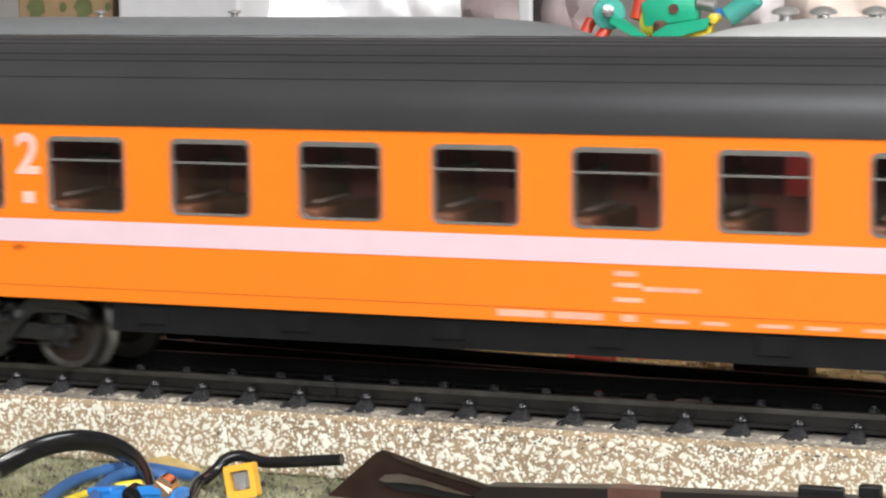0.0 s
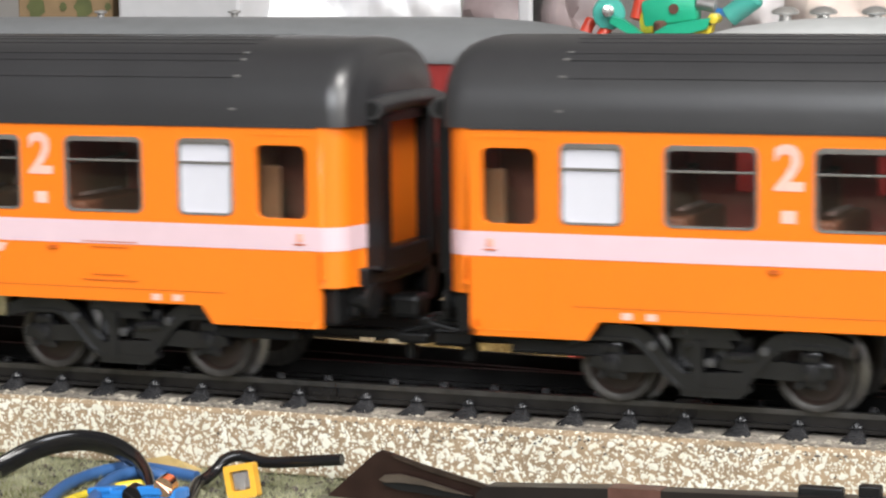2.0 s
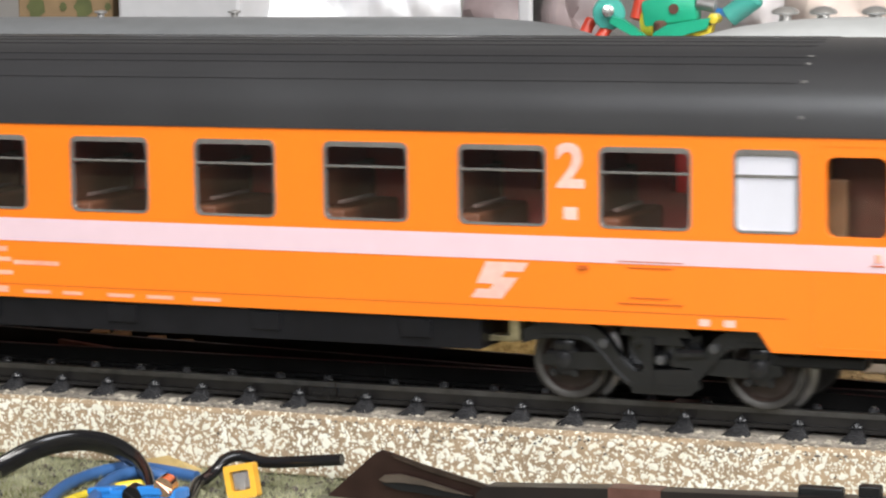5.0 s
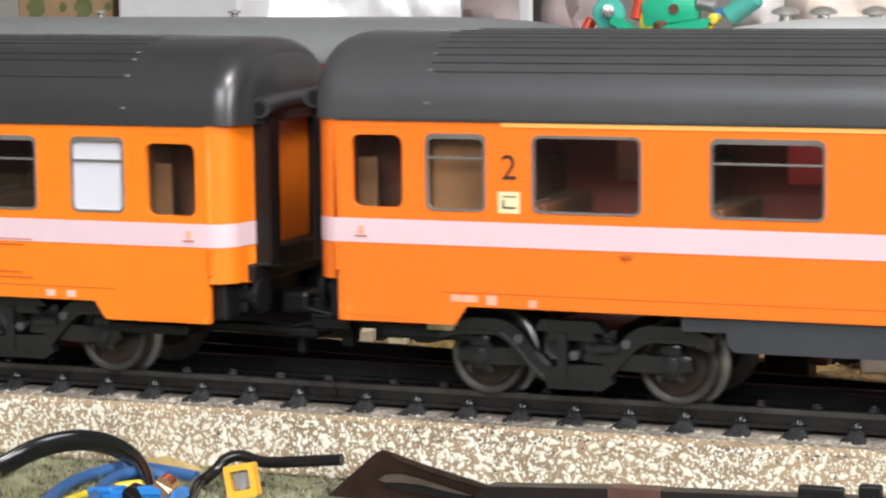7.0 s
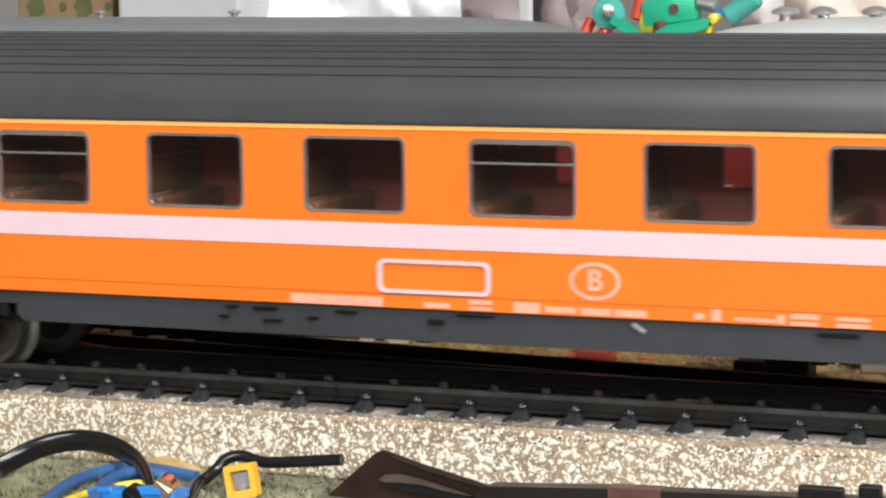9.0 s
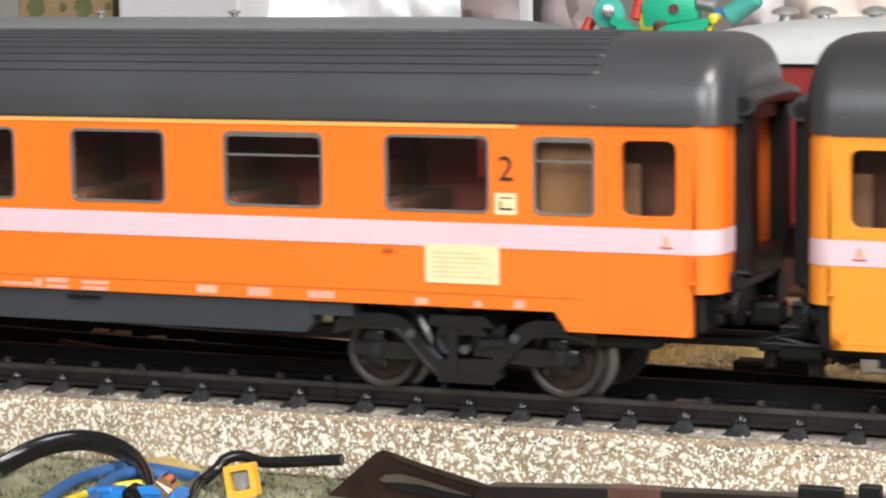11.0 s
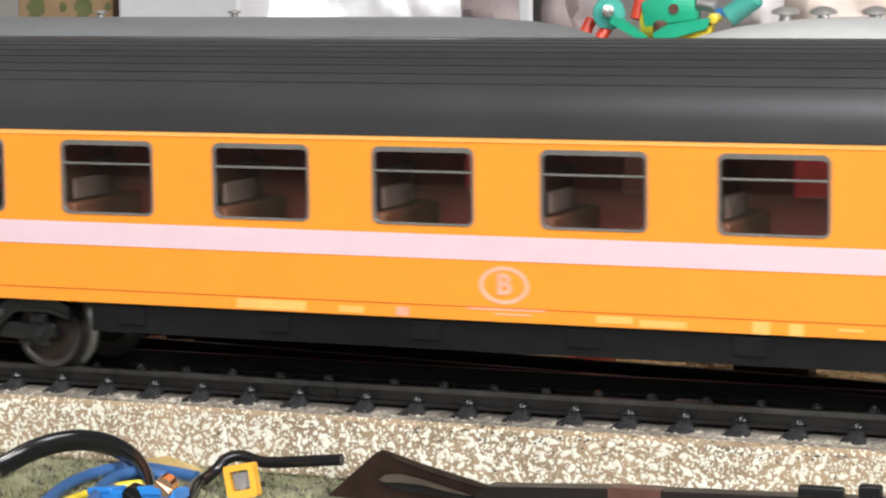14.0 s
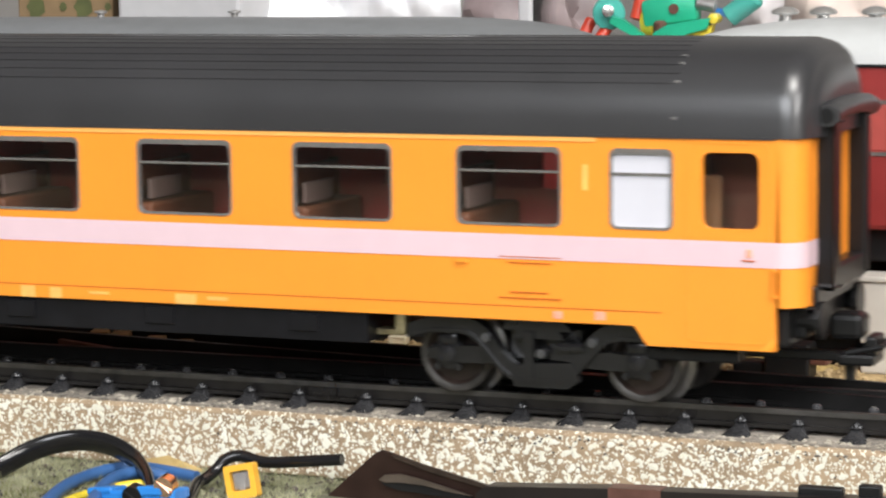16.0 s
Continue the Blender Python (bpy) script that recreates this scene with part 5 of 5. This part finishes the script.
# pressed steel tool lying across the front: a slotted plate and two dark arms
tool = thing("pressed_steel_tool", "dark brown lacquered steel tool with slotted plate", "tool", at=(0, -24, 0))
bm = bmesh.new()
outer = [(-15.5, -14.2), (-6.2, -6.0), (-5.2, -5.35), (-3.8, -5.6), (3.0, -7.6), (9.8, -9.0), (10.4, -14.2)]
a = [bm.verts.new((x, -1.6 - (z + 9) * 0.06, z)) for x, z in outer]
b = [bm.verts.new((x, -0.9 - (z + 9) * 0.06, z)) for x, z in outer]
bm.faces.new(a)
bm.faces.new(b[::-1])
for k in range(len(a)):
    bm.faces.new((a[k], b[k], b[(k + 1) % len(a)], a[(k + 1) % len(a)]))
part("plate", bm, DARKBROWN, tool)
bm = bmesh.new()
prism(bm, [(-3.4, -5.75), (9.6, -8.75), (9.6, -9.3), (2.0, -7.7), (-3.0, -6.2)], -2.1, -1.6)
part("worn_edge", bm, mat("thin_worn_lacquer", (0.05, 0.036, 0.029), 0.28, metal=0.5, vary=0.4, scale=500), tool, "worn bare edge")
bm = bmesh.new()
prism(bm, [(-5.0, -9.0), (-4.3, -8.5), (-2.2, -8.3), (0.5, -8.7), (7.8, -10.4), (7.6, -10.8), (3.0, -10.7), (-2.5, -10.3), (-4.5, -9.8)], -2.2, -1.7)
part("slot", bm, BLACK, tool, "dark open slot")
bm = bmesh.new()
prism(bm, [(-5.1, -9.05), (-4.3, -8.4), (-2.2, -8.15), (0.5, -8.55), (7.8, -10.3), (4.5, -9.95), (1.0, -9.35), (-2.0, -9.2), (-4.2, -9.35)], -2.5, -2.15)
part("slot_rim", bm, WORN, tool, "bright rim of the slot")
bm = bmesh.new()
prism(bm, [(8.6, -14.0), (9.0, -9.4), (10.4, -8.5), (26.6, -7.65), (26.6, -14.0)], -4.0, -1.2)
prism(bm, [(33.4, -14.0), (33.4, -7.5), (75.0, -6.2), (75.0, -14.0)], -4.0, -1.2)
part("arm", bm, mat("dark_brown_arm_lacquer", (0.011, 0.008, 0.008), 0.32, vary=0.3), tool)
bm = bmesh.new()
prism(bm, [(26.6, -14.0), (26.6, -7.55), (33.4, -7.4), (33.4, -14.0)], -4.1, -1.1)
part("joint", bm, mat("reddish_steel_joint", (0.17, 0.085, 0.07), 0.35, metal=0.6, vary=0.4, scale=400), tool, "reddish bare steel joint")
bm = bmesh.new()
box(bm, 50.2, 55.8, -2.6, -1.0, -8.5, -5.9, 0.3)
box(bm, 57.6, 60.4, -2.6, -1.0, -8.0, -5.3, 0.3)
part("lug", bm, BLACK, tool)

# dried glue that has run out under the foot of the bed
bm = bmesh.new()
ring = []
for k in range(28):
    a = 2 * math.pi * k / 28
    q = 1 + 0.25 * math.sin(3 * a) + 0.15 * math.sin(5 * a + 1)
    ring.append(bm.verts.new((5.8 * q * math.cos(a), 1.7 * q * math.sin(a), 0)))
tip = bm.verts.new((0.8, 1.0, 1.7))
for k in range(28):
    bm.faces.new((ring[k], ring[(k + 1) % 28], tip))
solo("dried_glue", bm, mat("yellowed_glue", (0.42, 0.30, 0.12), 0.35, vary=0.3, scale=300), "yellowed dried glue at the foot of the bed", "glue", at=(-42.5, -16.9, -12.0), smooth=True)

# tufts and crumbs on the ground
random.seed(21)
bm = bmesh.new()
for k in range(12000):
    x, y = random.uniform(-70, 0), random.uniform(-46, -15.6)
    if x > -14 and y < -20:
        continue
    z = -12.3
    h = random.uniform(0.3, 1.3) if k % 4 else random.uniform(0.9, 1.9)
    d = Vector((random.gauss(0, 0.7), random.gauss(0, 0.7), h))
    w = Vector((random.gauss(0, 1), random.gauss(0, 1), 0)).normalized() * 0.07
    p = Vector((x, y, z))
    bm.faces.new([bm.verts.new(q) for q in (p - w, p + w, p + d)])
solo("grass_tufts", bm, mat("dry_moss_fibre", (0.26, 0.28, 0.11), 0.9, vary=0.5, scale=300, second=(0.60, 0.60, 0.40)), "short dry moss and grass fibres", "grass", kind="stuff")
bm = bmesh.new()
for k in range(170):
    x, y = random.uniform(-70, -6), random.uniform(-40, -16)
    vs = bmesh.ops.create_icosphere(bm, subdivisions=1, radius=random.uniform(0.2, 0.6))["verts"]
    for v in vs:
        v.co = v.co * random.uniform(0.7, 1.2) + Vector((x, y, -12.1))
solo("ground_crumbs", bm, mat("grey_brown_crumbs", (0.06, 0.055, 0.06), 0.9, vary=0.5, second=(0.16, 0.13, 0.11)), "dark grey crumbs scattered on the moss", "gravel", kind="stuff")

# ---------- the room, unseen: walls and windows added around the layout ---
PLASTER = mat("pale_wall_plaster", (0.42, 0.40, 0.38), 0.9, vary=0.05, scale=20)
WINDOW_FRAME = mat("white_window_paint", (0.8, 0.8, 0.78), 0.4, vary=0.03)
# frames added around the east and south lights
for nm, at, turn in (("window_1", (1970, -1150, 850), 90), ("window_2", (220, -1870, 750), 0)):
    bm = bmesh.new()
    ring_plate(bm, rounded(-620, 620, -670, 670, 5), rounded(-540, 540, -590, 590, 5), -25, 25)
    solo(nm, bm, WINDOW_FRAME, "white painted window frame, added out of view", "window", at=at, kind="structure", turn=(0, 0, turn))
for nm, b in (("floor", (-2000, 2000, -1900, 1500, -850, -800)), ("ceiling", (-2000, 2000, -1900, 1500, 1600, 1650)), ("wall_north", (-2000, 2000, 1500, 1550, -800, 1600)),
              ("wall_west", (-2050, -2000, -1900, 1550, -800, 1600)), ("wall_east", (2000, 2050, -1900, 1550, -800, 1600)), ("wall_south", (-2000, 2000, -1950, -1900, -800, 1600))):
    bm = bmesh.new()
    box(bm, *b)
    solo(nm, bm, PLASTER, "plain pale plaster " + nm.split("_")[0], nm.split("_")[0], kind="structure")


# ---------- how the train runs ----------
RUN = [(0.0, -126.9), (0.5, -83.5), (1.0, -40.6), (1.5, 0.0), (2.0, 39.7), (2.5, 78.1), (3.0, 113.4), (3.5, 146.6), (4.0, 178.6), (4.2, 190.8),
       (5.25, 249.5), (6.3, 299.9), (6.5, 308.3), (7.0, 328.6), (7.5, 351.2), (8.0, 377.0), (8.5, 403.6), (9.0, 429.5), (9.2, 440.1), (10.25, 494.9), (11.3, 548.9),
       (11.5, 559.0), (12.0, 585.5), (12.5, 611.6), (13.0, 638.0), (13.5, 664.0), (14.0, 690.0), (14.5, 715.7), (15.0, 741.6), (15.5, 767.3), (16.0, 793.2)]


def run(t):
    """How far the train has gone at t seconds, in millimetres: a smooth curve through the rows of RUN."""
    T, S = [r[0] for r in RUN], [r[1] for r in RUN]
    i = max(0, min(len(T) - 2, sum(1 for a in T if a <= t) - 1))

    def slope(j):
        a, b = max(j - 1, 0), min(j + 1, len(T) - 1)
        return (S[b] - S[a]) / (T[b] - T[a])

    h = T[i + 1] - T[i]
    u = (t - T[i]) / h
    return LENGTHEN * ((2 * u ** 3 - 3 * u * u + 1) * S[i] + (u ** 3 - 2 * u * u + u) * h * slope(i)
            + (3 * u * u - 2 * u ** 3) * S[i + 1] + (u ** 3 - u * u) * h * slope(i + 1))


# how each coach rides up and down on its springs: seconds and millimetres
RIDE = [
    [(0, -0.1), (0.5, -0.05), (1.0, 0.05), (1.5, 0.05), (2.0, 0.0), (16, 0.0)],
    [(0, 0.25), (1.5, 0.3), (2.0, 0.3), (2.5, 0.12), (3.0, 0.02), (3.5, -0.05), (4.0, -0.05), (6.3, 0.0), (7.0, -0.08), (7.5, -0.12), (16, -0.1)],
    [(0, 1.3), (6.3, 1.4), (6.5, 1.36), (7.0, 1.5), (7.5, 1.55), (8.0, 1.4), (8.5, 1.2), (9.0, 0.92), (9.2, 0.95), (11.3, 1.35), (11.5, 1.25), (12.0, 1.4), (12.5, 1.0), (13.0, 0.95), (16, 1.0)],
    [(0, 0.3), (11.3, 0.7), (11.5, 0.7), (12.0, 0.25), (12.5, 0.3), (13.0, -0.1), (13.5, 0.08), (14.0, -0.3), (14.5, -0.25), (15.0, -0.03), (15.5, 0.03), (16, 0.05)],
]


def ride(k, t):
    for (t0, a), (t1, b) in zip(RIDE[k], RIDE[k][1:]):
        if t0 <= t <= t1:
            u = (t - t0) / (t1 - t0)
            u = u * u * (3 - 2 * u)
            return a + (b - a) * u
    return RIDE[k][-1][1]


def motions():
    steps = [k / 5 for k in range(81)]
    turns = [min(SECONDS, k / 15) for k in range(241)]
    for k, (coach, bogies, centre, lift) in enumerate(TRAIN):
        walk(coach, [(t, pose((centre * LENGTHEN - run(t)) * MM, 0, ride(k, t) * MM)) for t in steps])
        for bg, sets in bogies:
            x = bg.location.x
            walk(bg, [(t, pose(x, 0, -ride(k, t) * MM)) for t in steps])
            for w in sets:
                at = w.location.copy()
                walk(w, [(t, pose(*at, 0, -math.degrees((run(t) - run(0)) / 5.15), 0)) for t in turns])


motions()
